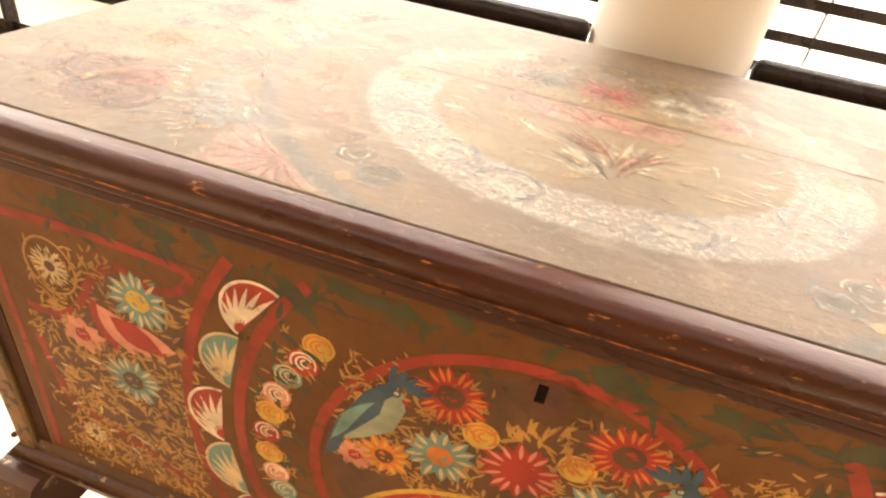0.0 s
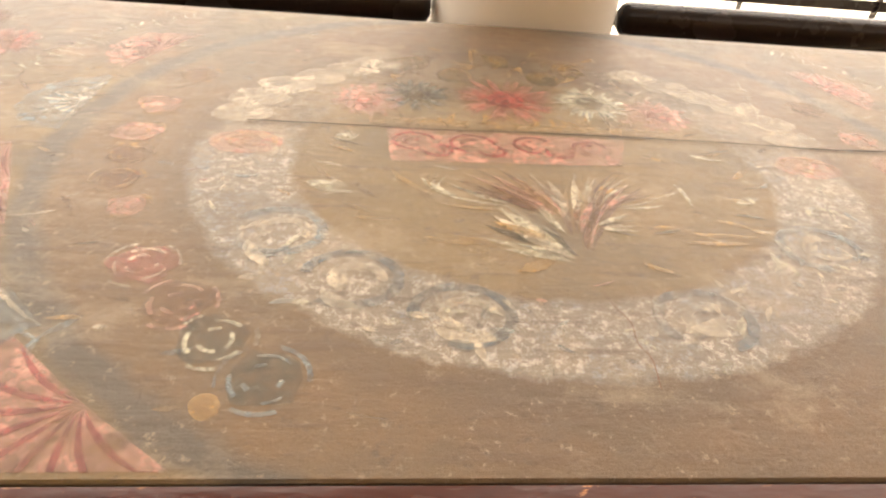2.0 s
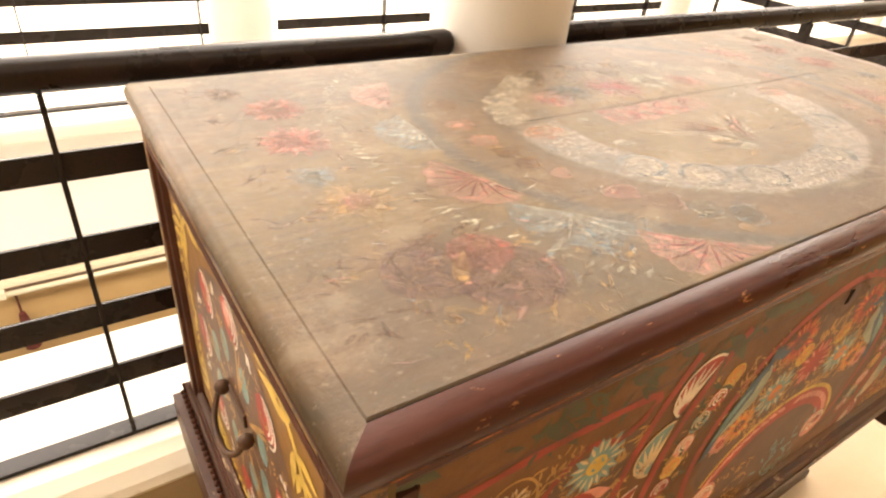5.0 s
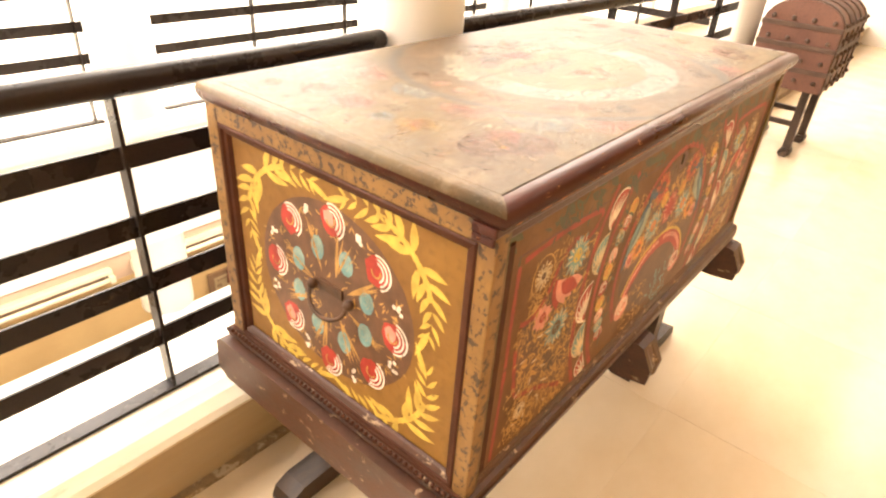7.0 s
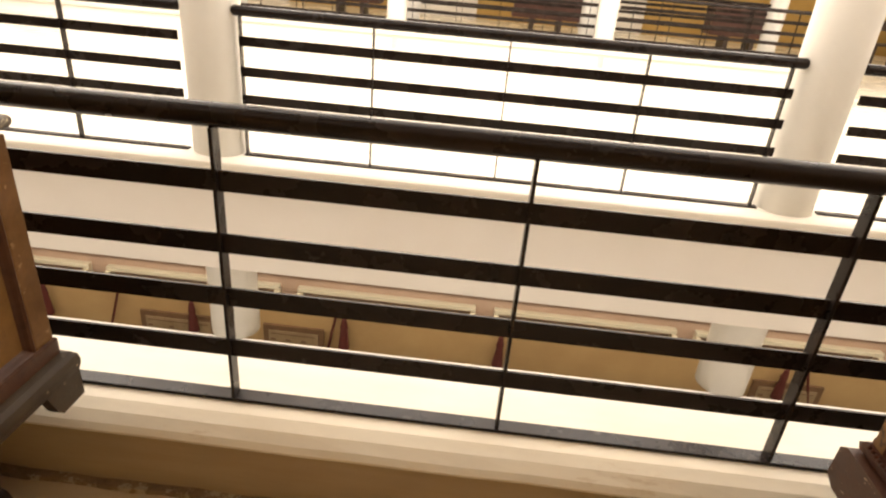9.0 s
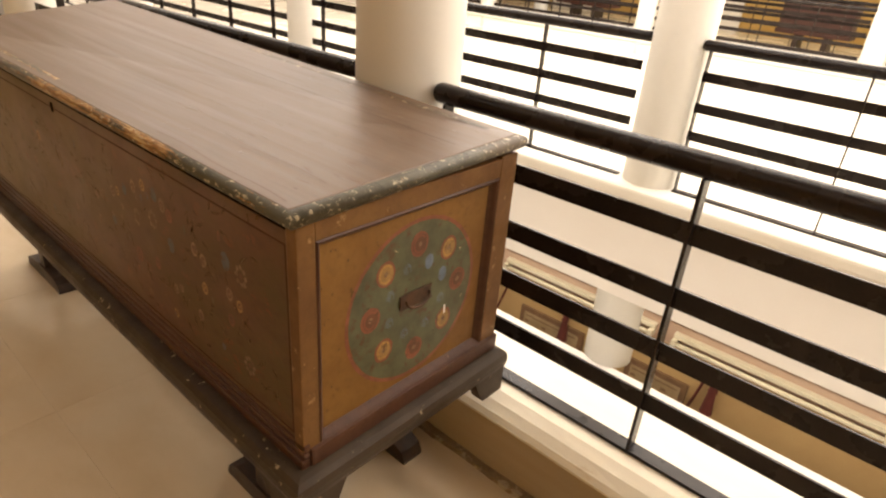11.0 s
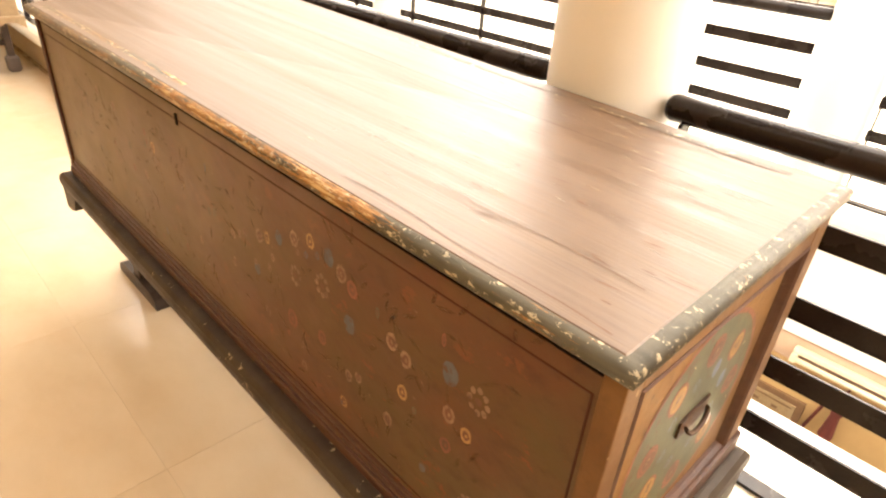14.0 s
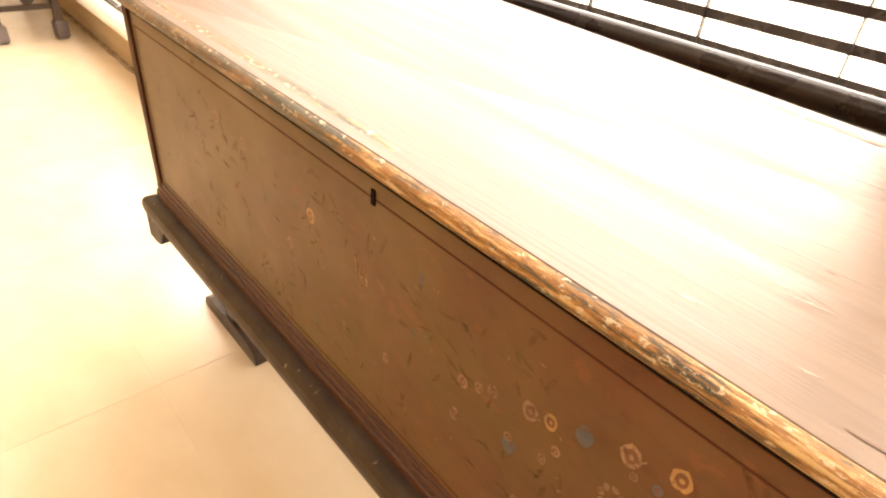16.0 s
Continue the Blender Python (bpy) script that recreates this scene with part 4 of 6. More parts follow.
# hairline crack across the garland
c = Coat(on_lid, 0.0007)
line_along(c, [(1.63, 0.87), (1.634, 0.855), (1.641, 0.84), (1.64, 0.822), (1.645, 0.808), (1.643, 0.785)], 0.0007, P_BROWN, 4)
c.done("hairline_crack", top)
for m in (lambda u: u, mirror):
    flip = m(0) != 0
    c = Coat(on_lid, 0.0005)
    for q, (u, v) in enumerate(((1.333, 1.118), (1.342, 1.155), (1.366, 1.19), (1.398, 1.216), (1.432, 1.242), (1.465, 1.266))):
        c.disc(m(u), v, 0.03, L_PALE, 1, 0.021, 14, 0.15)
    c.done("painted_bloom", top, "worn cream painted petals")
    swirl(on_lid, m(1.347), 1.062, 0.034, L_PINK, L_GOLD, top, 0.022)
    # shells along the outer arc, ribs out of the middle of the straight side
    for u, v, r, a, base, rib in ((1.32, 0.772, 0.074, 4.0, L_PINK, L_RIB), (1.225, 0.877, 0.07, 3.95, L_BLUE, L_PALE), (1.182, 0.985, 0.064, 3.55, L_PINK, L_RIB), (1.187, 1.125, 0.06, 3.1, L_BLUE, L_PALE), (1.215, 1.262, 0.058, 2.7, L_PINK, L_RIB)):
        shell(on_lid, m(u), v, r, math.pi - a if flip else a, base, rib, top, 1.55, 9, 0.055, False)
    for k, (u, v, r) in enumerate(((1.313, 0.887, 0.026), (1.347, 0.85, 0.026), (1.377, 0.819, 0.026), (1.41, 0.79, 0.028), (1.26, 0.992, 0.022), (1.249, 1.07, 0.026), (1.256, 1.03, 0.022), (1.252, 1.128, 0.024), (1.271, 1.202, 0.024), (1.28, 0.955, 0.018))):
        c = Coat(on_lid, 0.0005)
        a, b2 = ((L_ROSE, L_PALE), (L_WARM, L_PINK), (L_OLIVE, L_CREAM), (L_OLIVE, L_BLUE), (L_WARM, L_GOLD), (L_PINK, L_GOLD))[k if k < 4 else 4 + k % 2]
        c.disc(m(u), v, r * 0.85, a, 0, r * 0.75, 16, 0.2)
        for q in range(9):
            t = q * 0.7 + random.uniform(-0.2, 0.2)
            c.arc(m(u), v, r * (0.95 - 0.28 * (q % 3)), r * (0.88 - 0.26 * (q % 3)), t, t + random.uniform(0.5, 1.5), r * random.uniform(0.06, 0.13), b2, 1, 7)
        c.done("painted_rosebud", top)
    c = Coat(on_lid, 0.0005)
    c.disc(m(1.383), 0.771, 0.008, L_GOLD, 1, 0.009, 10, 0.2)
    c.done("painted_dot", top)
    row = [(1.225, 1.4), (1.145, 1.324), (1.101, 1.215), (1.09, 1.12), (1.086, 1.043), (1.093, 0.995), (1.1, 0.942), (1.12, 0.896), (1.155, 0.842), (1.172, 0.801), (1.197, 0.772), (1.229, 0.745)]
    for (ua, va), (ub, vb) in zip(row, row[1:]):
        n = max(2, int(math.hypot(ub - ua, vb - va) / 0.0125))
        for q in range(n):
            if random.random() < 0.14:
                continue
            u, v = ua + (ub - ua) * q / n, va + (vb - va) * q / n
            t = math.atan2(vb - va, ub - ua) + 1.2
            c = Coat(on_lid, 0.0005)
            c.petal(m(u - 0.012), v, (math.pi - t) if flip else t, random.uniform(0.014, 0.028), random.uniform(0.003, 0.006), L_CREAM, 1 + q % 2, bend=random.uniform(-0.3, 0.4))
            c.done("painted_leaf", top)
    for u, v, r, a, b2 in ((1.038, 1.262, 0.045, L_ROSE, L_WARM), (1.027, 1.154, 0.048, L_ROSE, L_ROSE), (1.03, 0.987, 0.046, L_GOLD, L_ROSE), (1.01, 1.057, 0.03, L_BLUE, L_OLIVE), (0.99, 1.34, 0.03, L_WARM, L_DARK)):
        daisy(on_lid, m(u), v, r, a, b2, top, 20, L_PINK if a is L_ROSE else None)
    for u, v, r, a, b2 in ((1.035, 0.85, 0.05, L_WINE, L_WARM), (1.095, 0.81, 0.052, L_WINE, L_PINK), (1.092, 0.856, 0.034, L_ROSE, L_PINK)):
        c = Coat(on_lid, 0.0005)
        c.disc(m(u), v, r, a, 1, r * 0.9, 22, 0.08)
        for q in range(16):
            t, w = random.uniform(0, 6.28), random.uniform(0.25, 0.9)
            c.arc(m(u), v, r * w, r * w * 0.9, t, t + random.uniform(0.4, 1.2), r * random.uniform(0.04, 0.1), (b2, L_WARM, L_WINE)[q % 3], 2, 8)
        c.done("painted_rose", top)
    c = Coat(on_lid, 0.0009)
    c.petal(m(1.05), 0.818, 1.4, 0.05, 0.018, L_GOLD, 3, bend=-0.4)
    c.done("painted_petal", top)
    leaves(on_lid, [(m(1.01 + 0.04 * (k % 6)), 0.76 + 0.03 * (k // 6)) for k in range(24)], 0.021, L_GOLD, top, per=6)
    leaves(on_lid, [(m(1.12 + 0.03 * (k % 4)), 0.77 + 0.025 * (k // 4)) for k in range(12)], 0.02, L_DARK, top, per=3)
    leaves(on_lid, [(m(1.17 + 0.03 * (k % 4)), 0.8 + 0.02 * (k // 4)) for k in range(8)], 0.03, L_BLUE, top, per=2)
    leaves(on_lid, [(m(0.95 + 0.05 * (k % 4)), 0.8 + 0.09 * (k // 4)) for k in range(26)], 0.024, L_WARM, top, per=6)
    leaves(on_lid, [(m(0.96 + 0.045 * (k % 4)), 0.88 + 0.09 * (k // 4)) for k in range(22)], 0.018, L_GOLD, top, per=4)
c = Coat(on_lid, 0.0004)
for k in range(420):
    u, v = random.uniform(AX0 + 0.06, AX1 - 0.06), random.uniform(AY0 + 0.06, AY1 - 0.06)
    if ((u - 1.612) / 0.36) ** 2 + ((v - 1.05) / 0.32) ** 2 < 1.2 and k % 3:
        continue
    c.petal(u, v, random.choice((0.0, 3.1)) + random.uniform(-0.7, 0.7), random.uniform(0.008, 0.026), random.uniform(0.002, 0.005), random.choice((L_PALE, L_GOLD, L_WARM, L_PINK, L_BLUE, L_OLIVE)), k % 3, bend=random.uniform(-0.3, 0.3))
c.done("brushwork", top, "small brush strokes and flecks of old paint")
# crack along the joint of the boards
bm = bmesh.new()
last = None
for k in range(60):
    u = 1.34 + 0.9 * k / 59
    v = 1.103 - 0.002 * math.sin(k * 0.2) + 0.003 * noise.noise((u * 8, 0, 0))
    w = 0.0006 + 0.0007 * abs(noise.noise((u * 20, 5, 0)))
    pair = [bm.verts.new((u, v - w, AZ + 0.0016)), bm.verts.new((u, v + w, AZ + 0.0016))]
    if last:
        bm.faces.new((last[0], pair[0], pair[1], last[1]))
    last = pair
part("board_joint", bm, M_BLACK, top, "dark open joint between lid boards")


for dy, z, label in ((0.0062, AZ - 0.0375, "worn orange line along the moulding"), (0.0208, AZ - 0.0605, "worn orange line along the moulding")):
    slab("worn_line", P_LINE, (AX0 + 0.03, AX1 - 0.03, AY0 + dy, AY0 + dy + 0.004, z - 0.0008, z + 0.0008), 0, lid, label)


# front
def on_front(u, v, h):
    return (u, FA - 0.0022 - h, v)


front = slab("front_panel", M_A_FRONT, (0.951, 2.294, FA - 0.0022, FA + 0.004, 0.5, 1.018), 0, chest, "brown front painted with flowers, shells and birds")
for xa, xb in ((AX0 + 0.022, 0.928), (2.318, AX1 - 0.022)):
    slab("corner_post", M_A_BORDER, (xa, xb, FA - 0.008, FA + 0.02, 0.46, 1.046), 0.003, chest)
for k in range(2):
    bm = bmesh.new()
    box(bm, *((0.929, 0.95, FA - 0.003, FA + 0.002, 0.48, 1.0) if k == 0 else (2.295, 2.317, FA - 0.003, FA + 0.002, 0.48, 1.0)))
    part("inner_strip", bm, M_A_INNER, chest)
c = Coat(on_front)
for k in range(26):
    u = 0.97 + 1.3 * k / 25
    c.petal(u, 1.0 + 0.012 * math.sin(k * 1.7), random.choice((0.5, -0.5, 2.6)), random.uniform(0.05, 0.08), 0.022, P_GREEN, k % 2, bend=random.choice((-0.3, 0.3)))
c.done("painted_scrollwork", front, "dark green painted scrolls")
for m in (lambda u: u, lambda u: 2 * 1.622 - u):
    c = Coat(on_front)
    line_along(c, [(m(u), v) for u, v in ((0.985, 0.955), (1.098, 0.962), (1.217, 0.958), (1.239, 0.95), (1.232, 0.934), (1.212, 0.918), (1.186, 0.914), (1.153, 0.927), (1.134, 0.923), (1.106, 0.895), (1.086, 0.857), (1.063, 0.832), (1.033, 0.817), (1.0, 0.823))], 0.011, P_REDBAND)
    c.done("painted_border", front, "red painted contour line")
    c = Coat(on_front)
    line_along(c, [(m(u), v) for u, v in ((1.0, 0.77), (1.008, 0.705), (1.026, 0.649), (1.093, 0.622), (1.204, 0.56))], 0.011, P_REDBAND)
    c.done("painted_border", front, "red painted contour line")
    c = Coat(on_front)
    line_along(c, [(m(u), v) for u, v in ((0.972, 0.95), (0.971, 0.832), (0.973, 0.728), (0.967, 0.526))], 0.01, P_REDBAND)
    c.done("painted_border", front, "red painted contour line")
    c = Coat(on_front)
    c.poly([(m(u), v) for u, v in ((1.13, 0.915), (1.16, 0.92), (1.2, 0.905), (1.235, 0.92), (1.222, 0.85), (1.212, 0.74), (1.225, 0.64), (1.2, 0.575), (1.093, 0.63), (1.03, 0.66), (1.012, 0.71), (1.004, 0.78), (1.012, 0.815), (1.06, 0.825), (1.09, 0.85), (1.11, 0.89))], P_BROWN, 0)
    c.done("painted_ground", front)
for r_u, r_v, w in ((0.235, 0.238, 0.014), (0.335, 0.37, 0.015), (0.405, 0.44, 0.014)):
    lim = math.asin(min(1.0, 0.25 / r_v))
    for a0, a1 in ((math.pi - lim, math.pi + 0.62), (-0.62, lim)):
        c = Coat(on_front)
        c.arc(1.622, 0.74, r_u, r_v, a0, a1, w, P_REDBAND, 1, 30)
        c.done("painted_arch", front, "red painted arch")
c = Coat(on_front)
line_along(c, [(0.96 + 0.132 * k, 0.968 + 0.0015 * math.sin(k * 2.1)) for k in range(11)], 0.004, P_MAROON, 0)
c.done("painted_line", front, "dark line below the green scrolls")
c = Coat(on_front)
c.disc(1.622, 0.76, 0.215, P_BROWN, 0, 0.2, 40, 0.01)
c.done("painted_ground", front)
for m in (lambda u: u, lambda u: 2 * 1.622 - u):
    flip = m(0) != 0
    mir = (lambda a: math.pi - a) if flip else (lambda a: a)
    rosette(on_front, m(1.053), 0.897, 0.034, front, 0.04)
    rosette(on_front, m(1.048), 0.597, 0.026, front, 0.03)
    leaves(on_front, [(m(1.04 + 0.035 * (k % 5)), 0.55 + 0.042 * (k // 5)) for k in range(36)], 0.034, P_STRAW, front, "painted_foliage", 5)
    leaves(on_front, [(m(1.215), 0.9 - 0.03 * k) for k in range(13)], 0.032, P_STRAW, front, "painted_foliage", 4)
    leaves(on_front, [(m(1.05 + 0.03 * (k % 4)), 0.56 + 0.05 * (k // 4)) for k in range(20)], 0.026, P_CREAM, front, "painted_foliage", 1)
    daisy(on_front, m(1.168), 0.889, 0.042, P_TEAL, P_YELLOW, front, 15, P_CREAM)
    daisy(on_front, m(1.137), 0.745, 0.042, P_TEAL, P_BROWN, front, 15, P_CREAM)
    daisy(on_front, m(1.075), 0.8, 0.03, P_PINK, P_RED, front, 9)
    c = Coat(on_front)
    for k in range(5):
        c.petal(m(1.1 + 0.008 * k), 0.868 - 0.006 * k, mir(-1.05 + 0.14 * k), 0.078, 0.036, (P_RED, P_PINK, P_PINK, P_RED, P_PINK)[k], 3 + k % 2, bend=0.12 * (k - 2))
    c.done("painted_tulip", front)
    for (ua, va), (ub, vb), base, rib in (((1.294, 0.893), (1.344, 0.964), P_RED, P_WHITE), ((1.278, 0.801), (1.294, 0.886), P_TEAL, P_CREAM), ((1.262, 0.694), (1.266, 0.788), P_RED, P_WHITE), ((1.292, 0.595), (1.27, 0.69), P_TEAL, P_CREAM), ((1.33, 0.52), (1.295, 0.592), P_RED, P_WHITE)):
        half_shell(on_front, (m(ua), va), (m(ub), vb), base, rib, front)
    for k, (u, v) in enumerate(((1.388, 0.912), (1.371, 0.882), (1.352, 0.854), (1.338, 0.817), (1.329, 0.781), (1.324, 0.743), (1.326, 0.704), (1.335, 0.667), (1.346, 0.636), (1.358, 0.606))):
        b, l = ((P_YELLOW, P_ORANGE), (P_RED, P_WHITE), (P_TEAL, P_CREAM), (P_PINK, P_WHITE))[(0, 1, 2, 3, 0, 1, 0, 3, 2, 1)[k]]
        swirl(on_front, m(u), v, 0.019, b, l, front)
    leaves(on_front, [(m(1.36 - 0.012 * k + 0.0015 * k * k), 0.955 - 0.042 * k) for k in range(9)], 0.04, P_GREEN, front, "painted_foliage", 5)
    # the bird
    c = Coat(on_front)
    c.poly([(m(u), v) for u, v in ((1.485, 0.886), (1.49, 0.863), (1.48, 0.826), (1.45, 0.8), (1.425, 0.785), (1.425, 0.8), (1.45, 0.84), (1.462, 0.872), (1.472, 0.895))], P_BREAST, 4)
    c.poly([(m(u), v) for u, v in ((1.4, 0.742), (1.405, 0.78), (1.413, 0.811), (1.443, 0.873), (1.468, 0.9), (1.48, 0.902), (1.474, 0.88), (1.466, 0.87), (1.462, 0.845), (1.44, 0.812), (1.424, 0.79), (1.418, 0.76))], P_NAVY, 5)
    for k in range(6):
        c.petal(m(1.456 - 0.004 * k), 0.862 - 0.007 * k, mir(3.95 + 0.05 * k), 0.06, 0.008, P_TEAL, 6)
    for k in range(5):
        c.petal(m(1.47 + 0.005 * k), 0.897 - 0.001 * k, mir(1.5 - 0.3 * k), 0.03, 0.009, P_NAVY, 6)
    c.disc(m(1.477), 0.886, 0.0055, P_NAVY, 7)
    c.disc(m(1.4775), 0.8865, 0.0028, P_CREAM, 8)
    c.petal(m(1.484), 0.88, mir(-0.6), 0.014, 0.006, P_RED, 7)
    c.done("painted_bird", front, "blue painted bird")
    leaves(on_front, [(m(1.43 + 0.03 * (k % 6)), 0.775 + 0.05 * (k // 6)) for k in range(18)], 0.034, P_STRAW, front, "painted_foliage", 4)
    daisy(on_front, m(1.533), 0.907, 0.043, P_RED, P_BROWN, front, 18, P_ORANGE)
    swirl(on_front, m(1.572), 0.866, 0.02, P_YELLOW, P_ORANGE, front)
    daisy(on_front, m(1.535), 0.812, 0.042, P_TEAL, P_ORANGE, front, 13, P_CREAM)
    daisy(on_front, m(1.473), 0.778, 0.033, P_ORANGE, P_BROWN, front, 12, P_YELLOW)
    daisy(on_front, m(1.438), 0.762, 0.024, P_PINK, P_RED, front, 9)
    c = Coat(on_front)
    c.arc(1.622, 0.6, 0.17, 0.14, math.pi * 0.5 if not flip else 0.12, math.pi * 0.88 if not flip else math.pi * 0.5, 0.035, P_RED, 1, 20)
    c.arc(1.622, 0.6, 0.19, 0.162, math.pi * 0.5 if not flip else 0.12, math.pi * 0.88 if not flip else math.pi * 0.5, 0.008, P_YELLOW, 2, 20)
    for k in range(10):
        a = math.pi * (0.52 + 0.036 * k)
        c.petal(m(1.622 + 0.17 * math.cos(a)), 0.6 + 0.14 * math.sin(a), mir(a + 1.2), 0.028, 0.011, P_PINK, 3)
    c.done("painted_fan", front)
    swirl(on_front, m(1.466), 0.62, 0.034, P_PINK, P_WHITE, front)
    leaves(on_front, [(m(1.5 + 0.03 * (k % 4)), 0.53 + 0.035 * (k // 4)) for k in range(16)], 0.03, (P_STRAW, P_TEAL)[flip], front, "painted_foliage", 3)
for m in (lambda u: u, lambda u: 2 * 1.622 - u):
    spots = []
    for k in range(70):
        t, q = math.pi * random.uniform(0.62, 1.15), random.uniform(0.27, 0.31)
        spots.append((m(1.622 + q * math.cos(t)), 0.74 + q * 1.08 * math.sin(t)))
    leaves(on_front, [p for p in spots if p[1] < 0.96], 0.022, P_STRAW, front, "painted_foliage", 2)
    leaves(on_front, [(m(random.uniform(1.0, 1.2)), random.uniform(0.54, 0.93)) for k in range(170)], 0.024, P_STRAW, front, "painted_foliage", 2)
    leaves(on_front, [(m(random.uniform(1.42, 1.6)), random.uniform(0.74, 0.93)) for k in range(130)], 0.022, P_STRAW, front, "painted_foliage", 2)
    leaves(on_front, [(m(random.uniform(0.96, 1.6)), random.uniform(0.975, 1.0)) for k in range(30)], 0.034, P_GREEN, front, "painted_foliage", 2)
daisy(on_front, 1.62, 0.832, 0.044, P_RED, P_RED, front, 14, P_PINK)
leaves(on_front, [(1.6 + 0.012 * k, 0.885) for k in range(5)], 0.035, P_STRAW, front, "painted_foliage", 3, 0.6, 1.57)
c = Coat(on_front)
c.disc(1.628, 0.945, 0.045, F_RUST, 2, 0.032, 26, 0.2)
c.disc(1.622, 0.948, 0.02, P_MAROON, 3, 0.022, 14, 0.12)
c.done("lock_stain", front, "dark worn patch round the keyhole")
slab("keyhole", M_BLACK, (1.61, 1.62, FA - 0.0042, FA - 0.0012, 0.94, 0.963), 0.001, front, "black keyhole")

# end panel
EX = AX0 + 0.012


def on_end(u, v, h):
    return (EX + 0.014 - h, u, v)


slab("end_stile", M_A_FRAME, (EX, EX + 0.03, 0.712, 0.744, 0.46, 1.047), 0.003, chest)
slab("end_stile", M_A_FRAME, (EX, EX + 0.03, 1.392, 1.428, 0.46, 1.047), 0.003, chest)
slab("end_rail", M_A_FRAME, (EX + 0.0005, EX + 0.03, 0.744, 1.392, 1.013, 1.047), 0.002, chest)
end = slab("end_panel", M_A_END, (EX + 0.014, EX + 0.03, 0.743, 1.393, 0.47, 1.014), 0, chest, "mustard end panel with a painted flower wheel")
bm = bmesh.new()
frame_sweep(bm, lambda u, v, d: (EX + d, u, v), 0.744, 1.392, 0.492, 1.013, [(0.0, 0.0005), (0.004, -0.002), (0.01, -0.001), (0.013, 0.004), (0.02, 0.006), (0.026, 0.0138)])
part("panel_moulding", bm, M_A_INNER, end, "dark brown panel moulding")
slab("bottom_moulding", M_A_INNER, (EX - 0.006, EX + 0.03, 0.71, 1.43, 0.462, 0.494), 0.006, chest)
c = Coat(on_end)
c.disc(1.076, 0.754, 0.213, P_BROWN, 0, 0.191, 48, 0.006)
c.done("painted_wheel", end, "dark brown painted wheel")
CU, CV = 1.08, 0.748
for k in range(8):
    a = math.pi * (0.345 + 0.25 * k)
    c = Coat(on_end)
    for q in range(4):
        c.petal(CU + 0.05 * math.cos(a), CV + 0.05 * math.sin(a), a + random.uniform(-0.25, 0.25), 0.1, 0.006, P_STRAW, 1)
    c.done("painted_stem", end)
    a = math.pi * 0.25 * k + 0.05
    u, v = CU + 0.168 * math.cos(a), CV + 0.166 * math.sin(a)
    c = Coat(on_end)
    c.disc(u, v, 0.03, P_RED, 2, 0.032, 16, 0.1)
    c.disc(u + 0.008, v + 0.004, 0.014, P_PINK, 2, 0.017, 12, 0.2)
    way = math.atan2(math.sin(a) * 0.6, math.cos(a) * 0.6 - 1)
    for i, q in enumerate((1.0, 0.78, 0.56)):
        c.arc(u - 0.003 + 0.002 * i, v, 0.031 * q, 0.034 * q, way - 1.5 + 0.15 * i, way + 1.6 - 0.1 * i, 0.0042, P_WHITE, 4, 14)
    c.arc(u + 0.002, v, 0.011, 0.012, way, way + 3.6, 0.004, P_STRAW, 4, 10)
    c.done("painted_rose", end, "red and white painted rose")
    a = math.pi * (0.125 + 0.25 * k) + 0.05
    swirl(on_end, CU + 0.104 * math.cos(a), CV + 0.1 * math.sin(a), 0.0185, P_TEAL, P_BREAST, end, 0.026)
    leaves(on_end, [(CU + r * math.cos(a + d), CV + r * 0.93 * math.sin(a + d)) for r, d in ((0.13, 0.0), (0.18, 0.12), (0.19, -0.1), (0.06, 0.3))], 0.026, P_STRAW, end, "painted_foliage", 3)
    c = Coat(on_end)
    for i in range(5):
        c.disc(CU + (0.186 + 0.01 * math.cos(i * 1.3)) * math.cos(a), CV + (0.175 + 0.01 * math.sin(i * 1.3)) * math.sin(a) + 0.004 * i - 0.008, 0.0048, P_WHITE, 3, None, 8)
    c.done("painted_blossom", end)
for k in range(4):
    mid = math.pi * (0.25 + 0.5 * k)

    def along(s):
        f = 1.12 + 0.2 * (1 - s * s)
        a = mid + 0.66 * s
        return CU + 0.218 * f * math.cos(a), CV + 0.198 * f * math.sin(a)

    c = Coat(on_end)
    line_along(c, [along(-0.5 + 0.125 * q) for q in range(9)], 0.012, P_YELLOW, 1)
    c.done("painted_stem", end)
    for q in range(13):
        sp = -0.9 + 0.15 * q
        (ua, va), (ub, vb) = along(sp - 0.05), along(sp + 0.05)
        tang = math.atan2(vb - va, ub - ua) + (0 if sp > 0 else math.pi)
        grow = 1.3 - 0.85 * abs(sp)
        for d in (-0.95, 0.95):
            c = Coat(on_end)
            c.petal((ua + ub) / 2, (va + vb) / 2, tang + d + random.uniform(-0.15, 0.15), 0.054 * grow * random.uniform(0.85, 1.15), 0.0145 * grow, P_YELLOW, 1 + q % 2, bend=-0.25 * d)
            c.done("painted_leaf", end)
    for sp in (-0.98, 0.98):
        (ua, va), (ub, vb) = along(sp * 0.86), along(sp * 1.2)
        c = Coat(on_end)
        c.petal(ua, va, math.atan2(vb - va, ub - ua), 0.075, 0.014, P_YELLOW, 2)
        c.done("painted_leaf", end)
